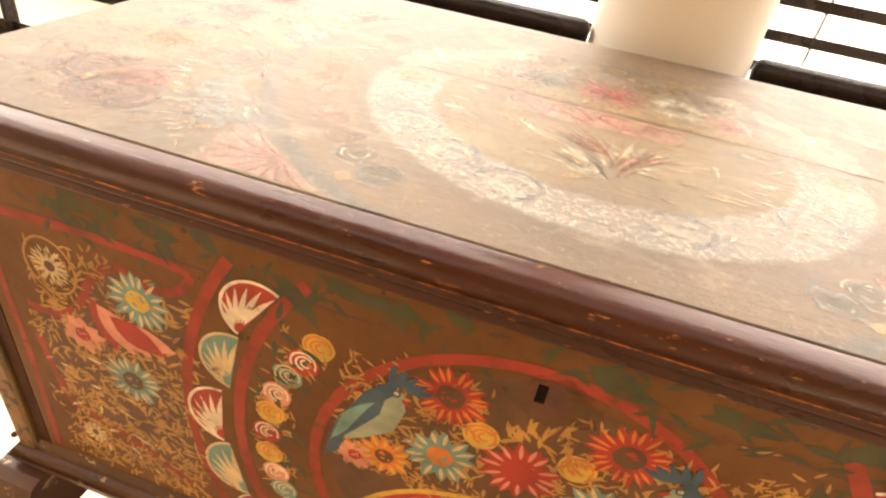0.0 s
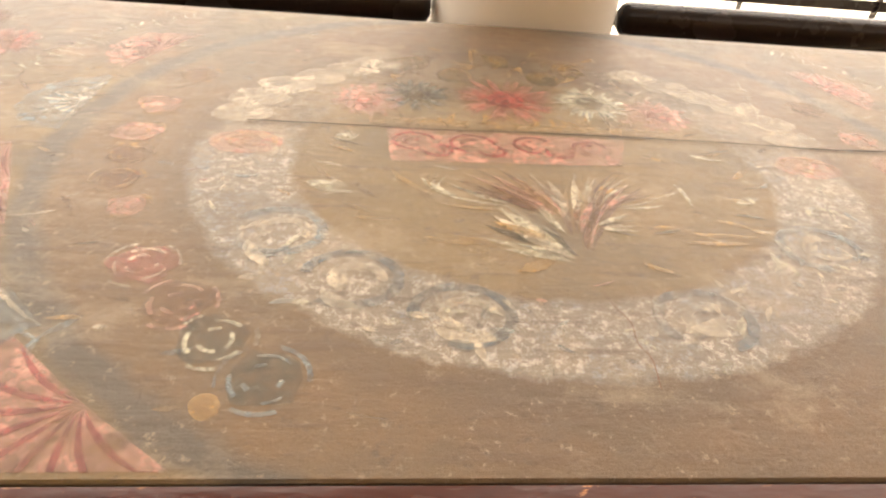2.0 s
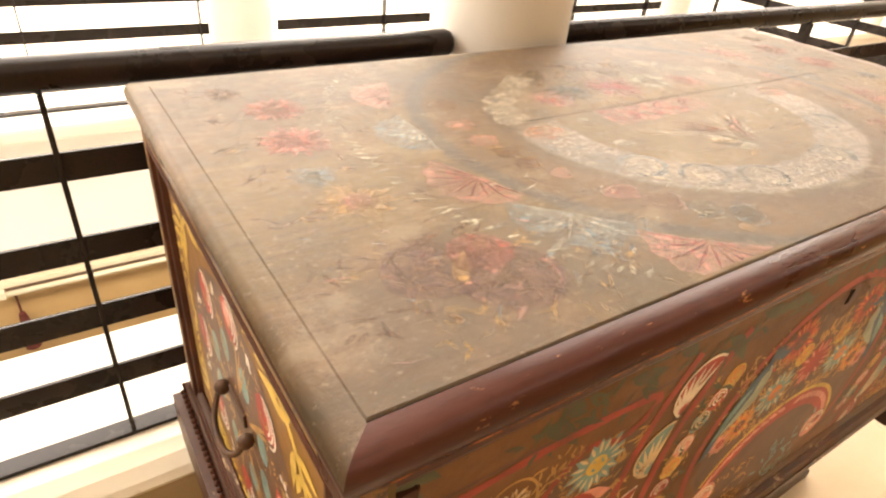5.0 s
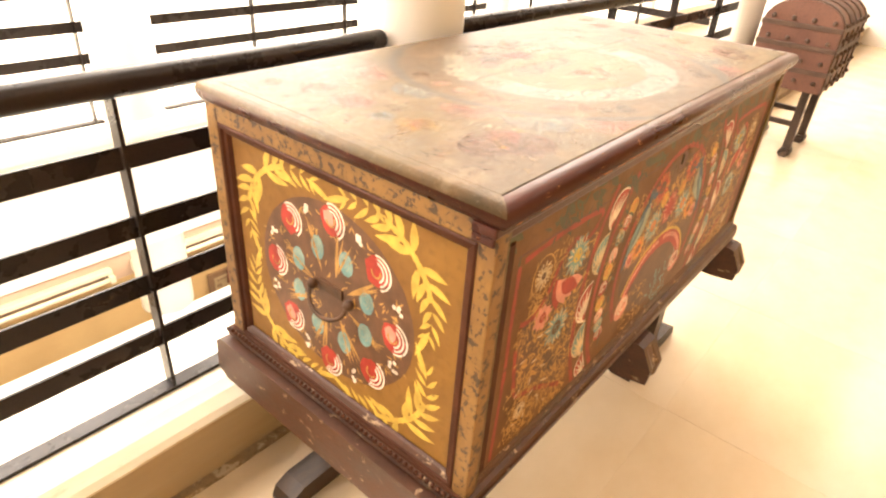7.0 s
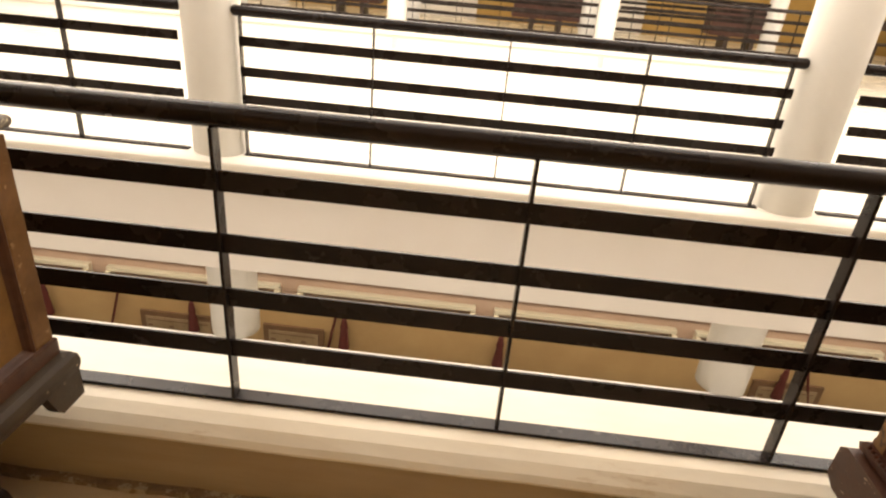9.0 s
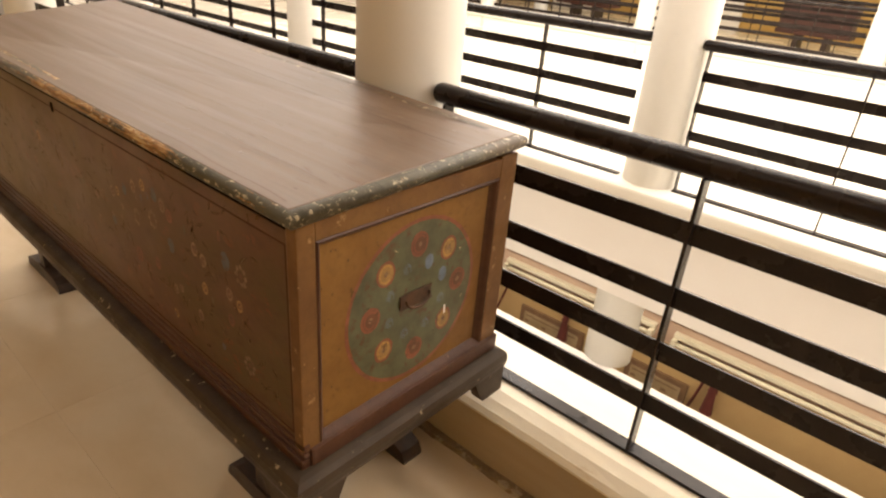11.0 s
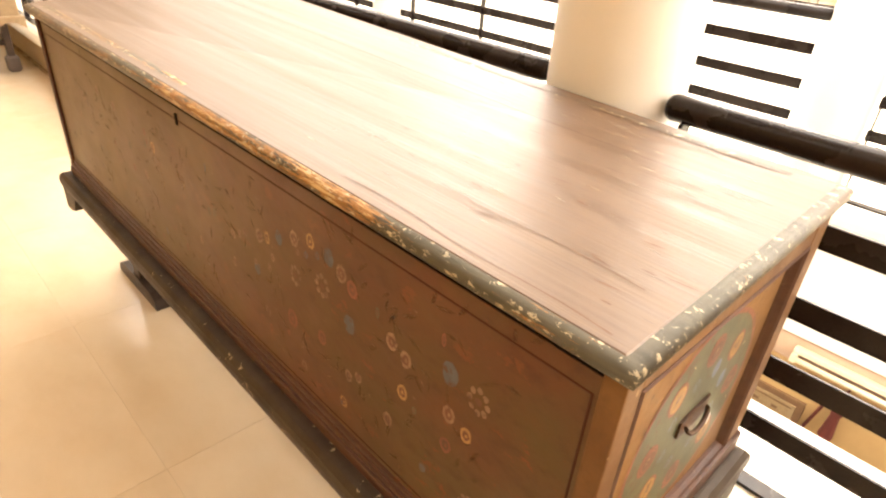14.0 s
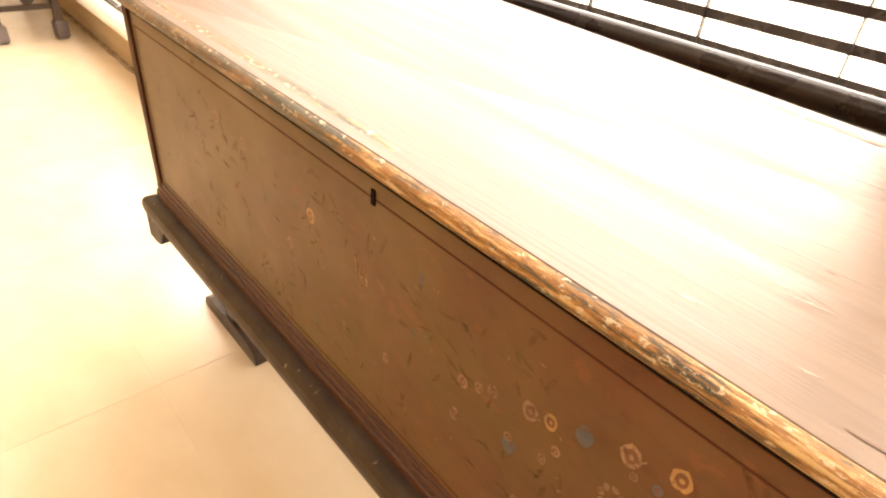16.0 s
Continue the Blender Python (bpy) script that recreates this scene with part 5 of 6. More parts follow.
# iron handle
def bail(name, px, py, pz, w, drop, parent, label, lean=0.02):
    bm = bmesh.new()
    n, m = 20, 8
    rings = []
    for i in range(n + 1):
        a = math.pi * i / n
        cx, cy, cz = px - 0.012 - lean * math.sin(a), py + w * math.cos(a), pz - drop * math.sin(a) ** 0.8
        ty, tz = -w * math.sin(a), -drop * math.cos(a)
        t = Vector((0, ty, tz)).normalized()
        nrm = Vector((1, 0, 0)).cross(t)
        rings.append([bm.verts.new(Vector((cx, cy, cz)) + 0.0045 * (math.cos(6.2832 * k / m) * Vector((1, 0, 0)) + math.sin(6.2832 * k / m) * nrm)) for k in range(m)])
    for a, b in zip(rings, rings[1:]):
        for k in range(m):
            bm.faces.new((a[k], b[k], b[(k + 1) % m], a[(k + 1) % m]))
    bm.faces.new(rings[0])
    bm.faces.new(rings[-1][::-1])
    return part(name, bm, M_IRON, parent, label, True)


leaves(on_end, [(CU + random.uniform(0.05, 0.19) * math.cos(k * 0.42), CV + random.uniform(0.05, 0.18) * math.sin(k * 0.42)) for k in range(45)], 0.02, P_STRAW, end, "painted_foliage", 2)
grip = bail("handle", EX + 0.012, CU - 0.008, CV + 0.01, 0.052, 0.038, end, "rusty iron drop handle")
for d in (-0.06, 0.044):
    bm = bmesh.new()
    bmesh.ops.create_uvsphere(bm, u_segments=10, v_segments=8, radius=0.011, matrix=Matrix.Translation((EX + 0.004, CU + d, CV + 0.012)))
    part("handle_eye", bm, M_IRON, grip, "", True)
slab("handle_plate", M_IRON, (EX + 0.0095, EX + 0.0135, CU - 0.035, CU + 0.03, CV + 0.006, CV + 0.028), 0.001, grip)
bm = bmesh.new()
for k in range(52):
    bmesh.ops.create_icosphere(bm, subdivisions=1, radius=0.0055, matrix=Matrix.Translation((AX0 - 0.006, 0.72 + 0.0135 * k, 0.4965)))
part("bead_strip", bm, M_A_INNER, chest, "carved row of small beads")["kind"] = "stuff"
slab("back_board", M_A_PLINTH, (AX0 + 0.03, AX1 - 0.03, AY1 - 0.012, AY1 - 0.006, 0.45, 1.046), 0, chest)
bm = bmesh.new()
r = loop_sweep(bm, AX0 + 0.022, AX1 - 0.022, FA, AY1 - 0.012, [(0.0, 0.55), (0.004, 0.545), (0.008, 0.535), (0.008, 0.522), (0.016, 0.518), (0.022, 0.505), (0.024, 0.48), (0.02, 0.462), (0.0, 0.455)])
bm.faces.new(r[-1][::-1])
for q in bm.verts:
    if q.co.x < AX0 + 0.03 and q.co.z > 0.5:
        q.co.z -= 0.03
part("base_moulding", bm, M_A_PLINTH, chest, "dark brown stepped base moulding")


def runner(x0, x1):
    """A carved bearer across the chest, with sloped ends that stand out in front and behind."""
    bm = bmesh.new()
    side = [(0.69, 0.456), (0.672, 0.45), (0.64, 0.39), (0.645, 0.345), (0.71, 0.335), (1.44, 0.335), (1.475, 0.355), (1.47, 0.44), (1.45, 0.456)]
    n = 5
    rows = []
    for k in range(n + 1):
        x = x0 + (x1 - x0) * k / n
        dent = 0.006 if k in (2, 3) else 0.0
        rows.append([bm.verts.new((x, y + (dent if y < 0.66 else 0), z)) for y, z in side])
    for a, b2 in zip(rows, rows[1:]):
        for q in range(len(side)):
            w = (q + 1) % len(side)
            bm.faces.new((a[q], a[w], b2[w], b2[q]))
    bm.faces.new(rows[0][::-1])
    bm.faces.new(rows[-1])
    return part("bearer", bm, M_A_PLINTH, chest, "carved dark brown bearer under the chest")


runner(AX0 - 0.02, AX0 + 0.06)
runner(1.585, 1.66)
runner(AX1 - 0.07, AX1 + 0.01)
trestle(1.05, 0.83, 1.26, 0.28, 0.19, "black stained trestle stand under the painted chest")
trestle(2.165, 0.83, 1.26, 0.28, 0.19, "black stained trestle stand under the painted chest")

# ---------------------------------------------------------------- long painted chest
BX0, BX1, BY0, BY1, BZ = -3.25, -1.05, 0.803, 1.457, 1.052
FB = 0.826
long_chest = thing("long_chest", -2.15, 1.13, 0.3, "long brown chest with worn painted flowers on a trestle stand", "chest")
slab("body", M_B_FRAME, (BX0 + 0.024, BX1 - 0.055, FB + 0.004, BY1 - 0.012, 0.42, 1.0), 0.003, long_chest)
bm = bmesh.new()
rings = loop_sweep(bm, BX0, BX1, BY0, BY1, [(-0.05, BZ - 0.001), (-0.02, BZ - 0.001), (-0.011, BZ - 0.0005), (-0.005, BZ - 0.003), (-0.001, BZ - 0.008), (0, BZ - 0.015), (-0.002, BZ - 0.024), (-0.006, BZ - 0.029), (-0.06, BZ - 0.029)])
bm.faces.new(rings[-1][::-1])
blid = part("lid", bm, M_B_EDGE, long_chest, "chipped dark green lid edge", True)
bm = bmesh.new()
r = loop_sweep(bm, BX0, BX1 - 0.01, BY0, BY1, [(-0.0125, BZ - 0.012), (-0.0125, BZ - 0.001), (-0.0145, BZ + 0.0006)])
bm.faces.new(r[-1])
btop = part("lid_board", bm, M_B_LID, blid, "worn brown lid boards")
c = Coat(lambda u, v, h: (u, v, BZ + h), 0.0006)
for k in range(130):
    u, v = random.uniform(-1.75, -1.1), random.uniform(0.87, 1.4)
    c.petal(u, v, random.choice((0.0, 3.14)) + random.uniform(-0.2, 0.2), random.uniform(0.01, 0.05), random.uniform(0.001, 0.004), random.choice((P_BROWN, L_DARK, L_GOLD, P_BROWN, L_PALE)), 0)
for k in range(18):
    c.petal(random.uniform(-3.1, -1.8), random.uniform(0.87, 1.4), random.uniform(-0.2, 0.2), random.uniform(0.008, 0.02), 0.003, L_DARK, 0)
line_along(c, [(-1.1 - 0.06 * k, 0.832 + 0.0016 * k + 0.003 * math.sin(k * 1.3)) for k in range(9)], 0.0022, P_BROWN, 1)
line_along(c, [(-1.12 - 0.05 * k, 0.93 + 0.0012 * k + 0.004 * math.sin(k * 0.9)) for k in range(8)], 0.0016, P_BROWN, 1)
c.done("scuffing", btop, "scratches and bare patches")
bm = bmesh.new()
for k in range(40):
    u0, u1 = BX0 + 0.06 + 2.08 * k / 40, BX0 + 0.06 + 2.08 * (k + 1) / 40
    w = 0.0006
    y0, y1 = 1.27 + 0.006 * noise.noise((u0 * 3, 1, 0)), 1.27 + 0.006 * noise.noise((u1 * 3, 1, 0))
    bm.faces.new([bm.verts.new(q) for q in ((u0, y0 - w, BZ + 0.0014), (u1, y1 - w, BZ + 0.0014), (u1, y1 + w, BZ + 0.0014), (u0, y0 + w, BZ + 0.0014))])
part("board_joint", bm, M_A_INNER, btop)


def on_bfront(u, v, h):
    return (u, FB - h, v)


# solid black strip standing in for the shade below the lid's front edge
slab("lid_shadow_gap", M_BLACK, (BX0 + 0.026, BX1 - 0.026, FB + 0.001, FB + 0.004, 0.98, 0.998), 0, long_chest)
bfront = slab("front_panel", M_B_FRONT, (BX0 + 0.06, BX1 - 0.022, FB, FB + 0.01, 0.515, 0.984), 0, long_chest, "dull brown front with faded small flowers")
slab("corner_post", M_A_INNER, (BX0 + 0.022, BX0 + 0.055, FB - 0.006, FB + 0.02, 0.47, 1.01), 0.002, long_chest)
bm = bmesh.new()
frame_sweep(bm, lambda u, v, d: (u, FB + d, v), BX0 + 0.075, BX1 - 0.05, 0.53, 0.957, [(0.0, -0.0003), (0.0012, -0.0008), (0.0026, -0.0008), (0.0038, -0.0003)])
part("panel_moulding", bm, M_A_INNER, bfront, "dark thin line round the front panel")
for u, v, r, kind in ((-1.962, 0.771, 0.011, "tan"), (-1.932, 0.785, 0.009, "tan"), (-1.908, 0.798, 0.01, "tan"), (-1.846, 0.818, 0.0145, "tan"), (-1.815, 0.828, 0.012, "gold"), (-1.77, 0.848, 0.014, "blue"), (-1.715, 0.871, 0.0155, "tan"), (-1.662, 0.89, 0.014, "gold"), (-1.607, 0.884, 0.016, "blue"), (-1.572, 0.87, 0.017, "tan"), (-1.542, 0.855, 0.016, "red"), (-1.717, 0.792, 0.021, "blossom"), (-1.63, 0.816, 0.023, "blossom"), (-1.97, 0.699, 0.011, "tan"), (-1.866, 0.733, 0.014, "blue"), (-1.836, 0.644, 0.012, "tan"), (-1.739, 0.682, 0.02, "red"), (-1.551, 0.779, 0.018, "blue"), (-1.636, 0.698, 0.015, "red"), (-1.705, 0.583, 0.012, "tan"), (-1.527, 0.678, 0.011, "tan"), (-1.44, 0.813, 0.0155, "tan"), (-1.406, 0.799, 0.015, "tan"), (-1.411, 0.73, 0.0145, "gold"), (-1.313, 0.837, 0.019, "blue"), (-1.256, 0.826, 0.023, "blossom"), (-1.308, 0.762, 0.015, "tan"), (-1.271, 0.749, 0.013, "gold"), (-1.309, 0.698, 0.014, "red"), (-1.445, 0.643, 0.014, "tan"), (-1.572, 0.588, 0.012, "gold"), (-1.555, 0.663, 0.012, "tan"), (-1.251, 0.612, 0.022, "blossom"), (-1.354, 0.607, 0.009, "blue"), (-2.611, 0.87, 0.012, "tan"), (-2.73, 0.882, 0.012, "tan"), (-2.444, 0.731, 0.013, "tan"), (-2.361, 0.834, 0.014, "gold")):
    if kind == "blossom":
        blossom(on_bfront, u, v, r, B_TAN, B_RING, bfront)
    else:
        rim, heart = {"tan": (B_TAN, B_RING), "gold": (B_GOLD, B_RING), "blue": (B_BLUE, B_BLUE), "red": (B_RED, B_RING)}[kind]
        ringlet(on_bfront, u, v, r * 0.85, rim, heart, bfront, r * 1.1)
for k in range(34):
    u, v = random.uniform(-3.05, -1.3), random.uniform(0.56, 0.9)
    ringlet(on_bfront, u, v, random.uniform(0.004, 0.008), random.choice((B_TAN, B_TAN, B_RED, B_GREEN, B_BLUE)), B_RING, bfront, random.uniform(0.007, 0.012))
leaves(on_bfront, [(random.uniform(-3.1, -1.3), random.uniform(0.56, 0.9)) for k in range(60)], 0.03, F_LEAF, bfront, "painted_foliage", 2)
leaves(on_bfront, [(random.uniform(-2.9, -1.3), random.uniform(0.56, 0.9)) for k in range(50)], 0.012, B_TAN, bfront, "painted_foliage", 1)
leaves(on_bfront, [(random.uniform(-2.9, -1.15), random.uniform(0.56, 0.97)) for k in range(60)], 0.04, F_RUST, bfront, "painted_foliage", 2)
for u, v in ((-2.218, 0.819), (-2.098, 0.623), (-2.36, 0.79), (-2.648, 0.86)):
    leaves(on_bfront, [(u, v), (u + 0.02, v - 0.02)], 0.03, L_GOLD, bfront, "painted_foliage", 4)
slab("keyhole", M_BLACK, (-2.183, -2.174, FB - 0.003, FB + 0.001, 0.945, 0.97), 0.001, bfront, "black keyhole slit")

BE = BX1 - 0.014


def on_bend(u, v, h):
    return (BE - 0.016 + h, u, v)


slab("end_stile", M_B_FRAME, (BE - 0.03, BE, FB - 0.004, 0.862, 0.46, 1.004), 0.003, long_chest)
slab("end_stile", M_B_FRAME, (BE - 0.03, BE, 1.385, 1.445, 0.46, 1.014), 0.003, long_chest)
slab("end_rail", M_B_FRAME, (BE - 0.03, BE - 0.0005, 0.862, 1.385, 0.965, 1.008), 0.002, long_chest)
bend = slab("end_panel", M_B_END, (BE - 0.032, BE - 0.016, 0.858, 1.388, 0.48, 0.97), 0, long_chest, "golden end panel with a painted green wheel")
bm = bmesh.new()
frame_sweep(bm, lambda u, v, d: (BE - d, u, v), 0.862, 1.385, 0.5, 0.965, [(0.0, 0.0005), (0.004, -0.002), (0.009, 0.002), (0.014, 0.01), (0.02, 0.0158)])
part("panel_moulding", bm, M_B_RED, bend, "maroon panel moulding")
slab("bottom_moulding", M_B_RED, (BX0 + 0.015, BE + 0.004, FB - 0.012, FB + 0.01, 0.455, 0.486), 0.006, long_chest)
slab("bottom_moulding", M_B_RED, (BX0 + 0.015, BE + 0.004, FB - 0.007, FB + 0.01, 0.4865, 0.503), 0.005, long_chest)
slab("bottom_moulding", M_B_RED, (BX0 + 0.015, BE + 0.004, FB - 0.004, FB + 0.01, 0.5035, 0.52), 0.004, long_chest)
slab("bottom_moulding", M_B_RED, (BE - 0.03, BE + 0.008, FB + 0.01, 1.45, 0.455, 0.505), 0.006, long_chest)
c = Coat(on_bend)
c.arc(1.138, 0.727, 0.195, 0.195, 0, 6.2832, 0.009, B_RED, 2, 48)
c.disc(1.138, 0.727, 0.19, B_GREEN, 1, 0.19, 48, 0.01)
c.done("painted_wheel", bend, "dull green painted wheel with a rust rim")
for k in range(8):
    a = math.pi * 0.25 * k
    u, v = 1.143 + 0.136 * math.cos(a), 0.731 + 0.134 * math.sin(a)
    c = Coat(on_bend)
    c.disc(u, v, 0.027, B_RED, 3, 0.03)
    c.disc(u, v, 0.021, B_GOLD if k % 2 else B_RING, 4, 0.024)
    c.arc(u, v, 0.017, 0.02, 0.6, 5.4, 0.004, P_STRAW if k % 2 else B_RED, 5, 14)
    c.disc(u, v, 0.006, B_TAN, 5, 0.007, 8, 0.1)
    c.done("painted_rose", bend)
    a += 0.39
    swirl(on_bend, 1.143 + 0.088 * math.cos(a), 0.731 + 0.088 * math.sin(a), 0.013, B_SLATE, B_SLATE, bend, 0.019)
leaves(on_bend, [(1.143 + random.uniform(0.06, 0.175) * math.cos(k * 0.3), 0.729 + random.uniform(0.06, 0.175) * math.sin(k * 0.3)) for k in range(40)], 0.02, F_LEAF, bend, "painted_foliage", 2)
leaves(on_bend, [(1.143 + 0.165 * math.cos(k * 0.5), 0.729 + 0.162 * math.sin(k * 0.5)) for k in range(13)], 0.012, P_CREAM, bend, "painted_foliage", 1)
slab("paper_tag", M_WALL, (BE - 0.0155, BE - 0.0145, 1.239, 1.2445, 0.65, 0.673), 0, bend, "small white sliver of paper")
bm = bmesh.new()
box(bm, BE - 0.0155, BE - 0.011, 1.09, 1.185, 0.718, 0.756)
bmesh.ops.subdivide_edges(bm, edges=bm.edges[:], cuts=3)
for q in bm.verts:
    q.co.y += 0.006 * noise.noise(q.co * 60)
    q.co.z += 0.006 * noise.noise(q.co * 50 + Vector((3, 0, 0)))
grip = part("handle", bm, M_IRON, bend, "rusty iron handle plate with a drop ring")
bm = bmesh.new()
n = 20
rings = []
for i in range(n + 1):
    a = math.pi * i / n
    cc = Vector((BE - 0.006 + 0.006 * math.sin(a), 1.137 + 0.036 * math.cos(a), 0.74 - 0.02 * math.sin(a)))
    rings.append([bm.verts.new(cc + Vector((0.004 * math.cos(1.0472 * k), 0.0, 0.004 * math.sin(1.0472 * k)))) for k in range(6)])
for a, b in zip(rings, rings[1:]):
    for k in range(6):
        bm.faces.new((a[k], b[k], b[(k + 1) % 6], a[(k + 1) % 6]))
part("drop_ring", bm, M_IRON, grip, "", True)
bracket_plinth(long_chest, "plinth", M_B_PLINTH, BX0 - 0.01, BX1 + 0.02, BY0 - 0.022, BY1 + 0.008, 0.462, 0.425, 0.325, 0.17)
trestle(-3.07, 0.945, 1.335, 0.31, 0.185, "black stained trestle stand under the long chest")
trestle(-1.395, 0.945, 1.335, 0.31, 0.17, "black stained trestle stand under the long chest")


def lid_warp(x, y):
    s, t = (BX1 - x) / (BX1 - BX0), (y - BY0) / (BY1 - BY0)
    return (1 - t) * (-0.019 - 0.002 * s) + t * (0.004 + 0.058 * s)


for ob in (blid, *blid.children_recursive):
    for v in ob.data.vertices:
        v.co.z += lid_warp(v.co.x, v.co.y)
slab("top_filler", M_A_INNER, (BX0 + 0.05, BX1 - 0.06, 1.2, BY1 - 0.03, 1.0, 1.03), 0, long_chest)
long_chest.location = (0.0, 0.004, 0)

# ---------------------------------------------------------------- studded trunk on a stand
M_GREY = worn("grey_rubber", (0.16, 0.13, 0.12), (0.12, 0.1, 0.09), rough=0.7, big=6)
M_TRUNK = worn("red_brown_leather", (0.1, 0.04, 0.025), (0.135, 0.058, 0.035), (0.25, 0.14, 0.085), 0.05, 0.5, (1, 1, 1), 6, 60, 20)
M_BAND = worn("dark_iron_band", (0.06, 0.035, 0.025), (0.1, 0.06, 0.04), rough=0.5, big=20, metal=0.3)
trunk = thing("studded_trunk", 5.1, 1.17, 0, "domed leather trunk with iron bands and studs on a black stand", "trunk")
TX0, TX1, TY0, TY1, TZ0, TZ1 = 4.72, 5.5, 0.93, 1.38, 0.48, 0.86


def trunk_outline(y0, y1, z0, z1, rise, n=12):
    pts = [(y0, z0), (y1, z0), (y1, z1)]
    for i in range(1, n):
        a = math.pi * i / n
        pts.append(((y0 + y1) / 2 + (y1 - y0) / 2 * math.cos(a), z1 + rise * math.sin(a)))
    return pts + [(y0, z1)]


def prism_x(bm, pts, x0, x1):
    a, b = [bm.verts.new((x0, y, z)) for y, z in pts], [bm.verts.new((x1, y, z)) for y, z in pts]
    bm.faces.new(a[::-1])
    bm.faces.new(b)
    for i in range(len(a)):
        j = (i + 1) % len(a)
        bm.faces.new((a[i], a[j], b[j], b[i]))


bm = bmesh.new()
prism_x(bm, trunk_outline(TY0, TY1, TZ0, TZ1, 0.15), TX0, TX1)
part("body", bm, M_TRUNK, trunk)
for k in range(5):
    x = TX0 + 0.02 + (TX1 - TX0 - 0.08) * k / 4
    bm = bmesh.new()
    prism_x(bm, trunk_outline(TY0 - 0.008, TY1 + 0.008, TZ0 - 0.006, TZ1, 0.158), x, x + 0.04)
    part("iron_band", bm, M_BAND, trunk)
for z in (0.6, 0.74, 0.86):
    slab("iron_band", M_BAND, (TX0 - 0.008, TX1 + 0.008, TY0 - 0.01, TY1 + 0.01, z - 0.014, z + 0.014), 0.003, trunk)
bm = bmesh.new()
bmesh.ops.create_uvsphere(bm, u_segments=10, v_segments=6, radius=0.014)
stud = part("stud", bm, M_BAND, trunk, "", True)
stud.location = (TX0 - 0.01, TY0 + 0.05, TZ0 + 0.06)
for k in range(46):
    if k < 16:
        loc = (TX0 - 0.01, TY0 + 0.05 + 0.115 * (k % 4), TZ0 + 0.06 + 0.12 * (k // 4))
    else:
        q = k - 16
        loc = (TX0 + 0.08 + 0.13 * (q % 6), TY0 - 0.01, TZ0 + 0.05 + 0.09 * (q // 6))
    s = new("stud", stud.data)
    s.parent, s.location = trunk, loc


def leg_stand(name, x0, x1, y0, y1, top, label, tall=False):
    root = thing(name, (x0 + x1) / 2, (y0 + y1) / 2, 0, label, "stand", "chest stands")
    for x in (x0, x1):
        for y in (y0, y1):
            slab("leg", M_TRESTLE, (x - 0.025, x + 0.025, y - 0.025, y + 0.025, 0.05, top), 0.004, root)
            bm = bmesh.new()
            box(bm, *((x - 0.045, x + 0.045, y - 0.045, y + 0.045, 0.0, 0.12) if tall else (x - 0.075, x + 0.075, y - 0.034, y + 0.034, 0.0, 0.052)))
            bmesh.ops.bevel(bm, geom=bm.edges[:], offset=0.012, segments=2, affect="EDGES")
            part("foot", bm, M_GREY if tall else M_TRESTLE, root)
        slab("stretcher", M_TRESTLE, (x - 0.014, x + 0.014, y0 + 0.025, y1 - 0.025, 0.2, 0.235), 0.003, root)
        slab("top_rail", M_TRESTLE, (x - 0.025, x + 0.025, y0 - 0.04, y1 + 0.04, top, top + 0.02), 0.003, root)
    return root


leg_stand("trunk_stand", 4.93, 5.35, 1.03, 1.3, 0.46, "black wooden stand with blocky feet under the trunk")

# ---------------------------------------------------------------- carved chest down the gallery
M_CARVED = worn("pale_carved_wood", (0.36, 0.26, 0.15), (0.28, 0.19, 0.1), (0.5, 0.4, 0.26), 0.05, 0.5, (1, 1, 1), 8, 40, 20)
carved = thing("carved_chest", -7.5, 1.14, 0.3, "pale carved wooden chest on a black stand", "chest")
slab("body", M_CARVED, (-8.25, -6.82, 0.86, 1.42, 0.4, 0.98), 0.008, carved)
slab("lid", M_CARVED, (-8.28, -6.79, 0.83, 1.45, 0.982, 1.03), 0.012, carved)
bm = bmesh.new()
for k in range(14):
    s0, s1 = k / 14, (k + 1) / 14
    za, zb = 0.34 + 0.05 * abs(math.sin(s0 * 9.4)), 0.34 + 0.05 * abs(math.sin(s1 * 9.4))
    a, b = 0.84 + 0.6 * s0, 0.84 + 0.6 * s1
    bm.faces.new([bm.verts.new(q) for q in ((-6.78, a, 0.42), (-6.78, b, 0.42), (-6.78, b, zb), (-6.78, a, za))])
    bm.faces.new([bm.verts.new(q) for q in ((-6.82, a, 0.42), (-6.82, b, 0.42), (-6.82, b, zb), (-6.82, a, za))])
    bm.faces.new([bm.verts.new(q) for q in ((-6.78, a, za), (-6.78, b, zb), (-6.82, b, zb), (-6.82, a, za))])
part("carved_apron", bm, M_CARVED, carved, "scalloped carved apron")
slab("plinth", M_CARVED, (-8.28, -6.785, 0.835, 1.445, 0.39, 0.43), 0.01, carved)
leg_stand("carved_chest_stand", -7.72, -6.62, 0.92, 1.29, 0.37, "black wooden stand with grey feet under the carved chest", True)
carved.location = (0.34, -0.03, 0)

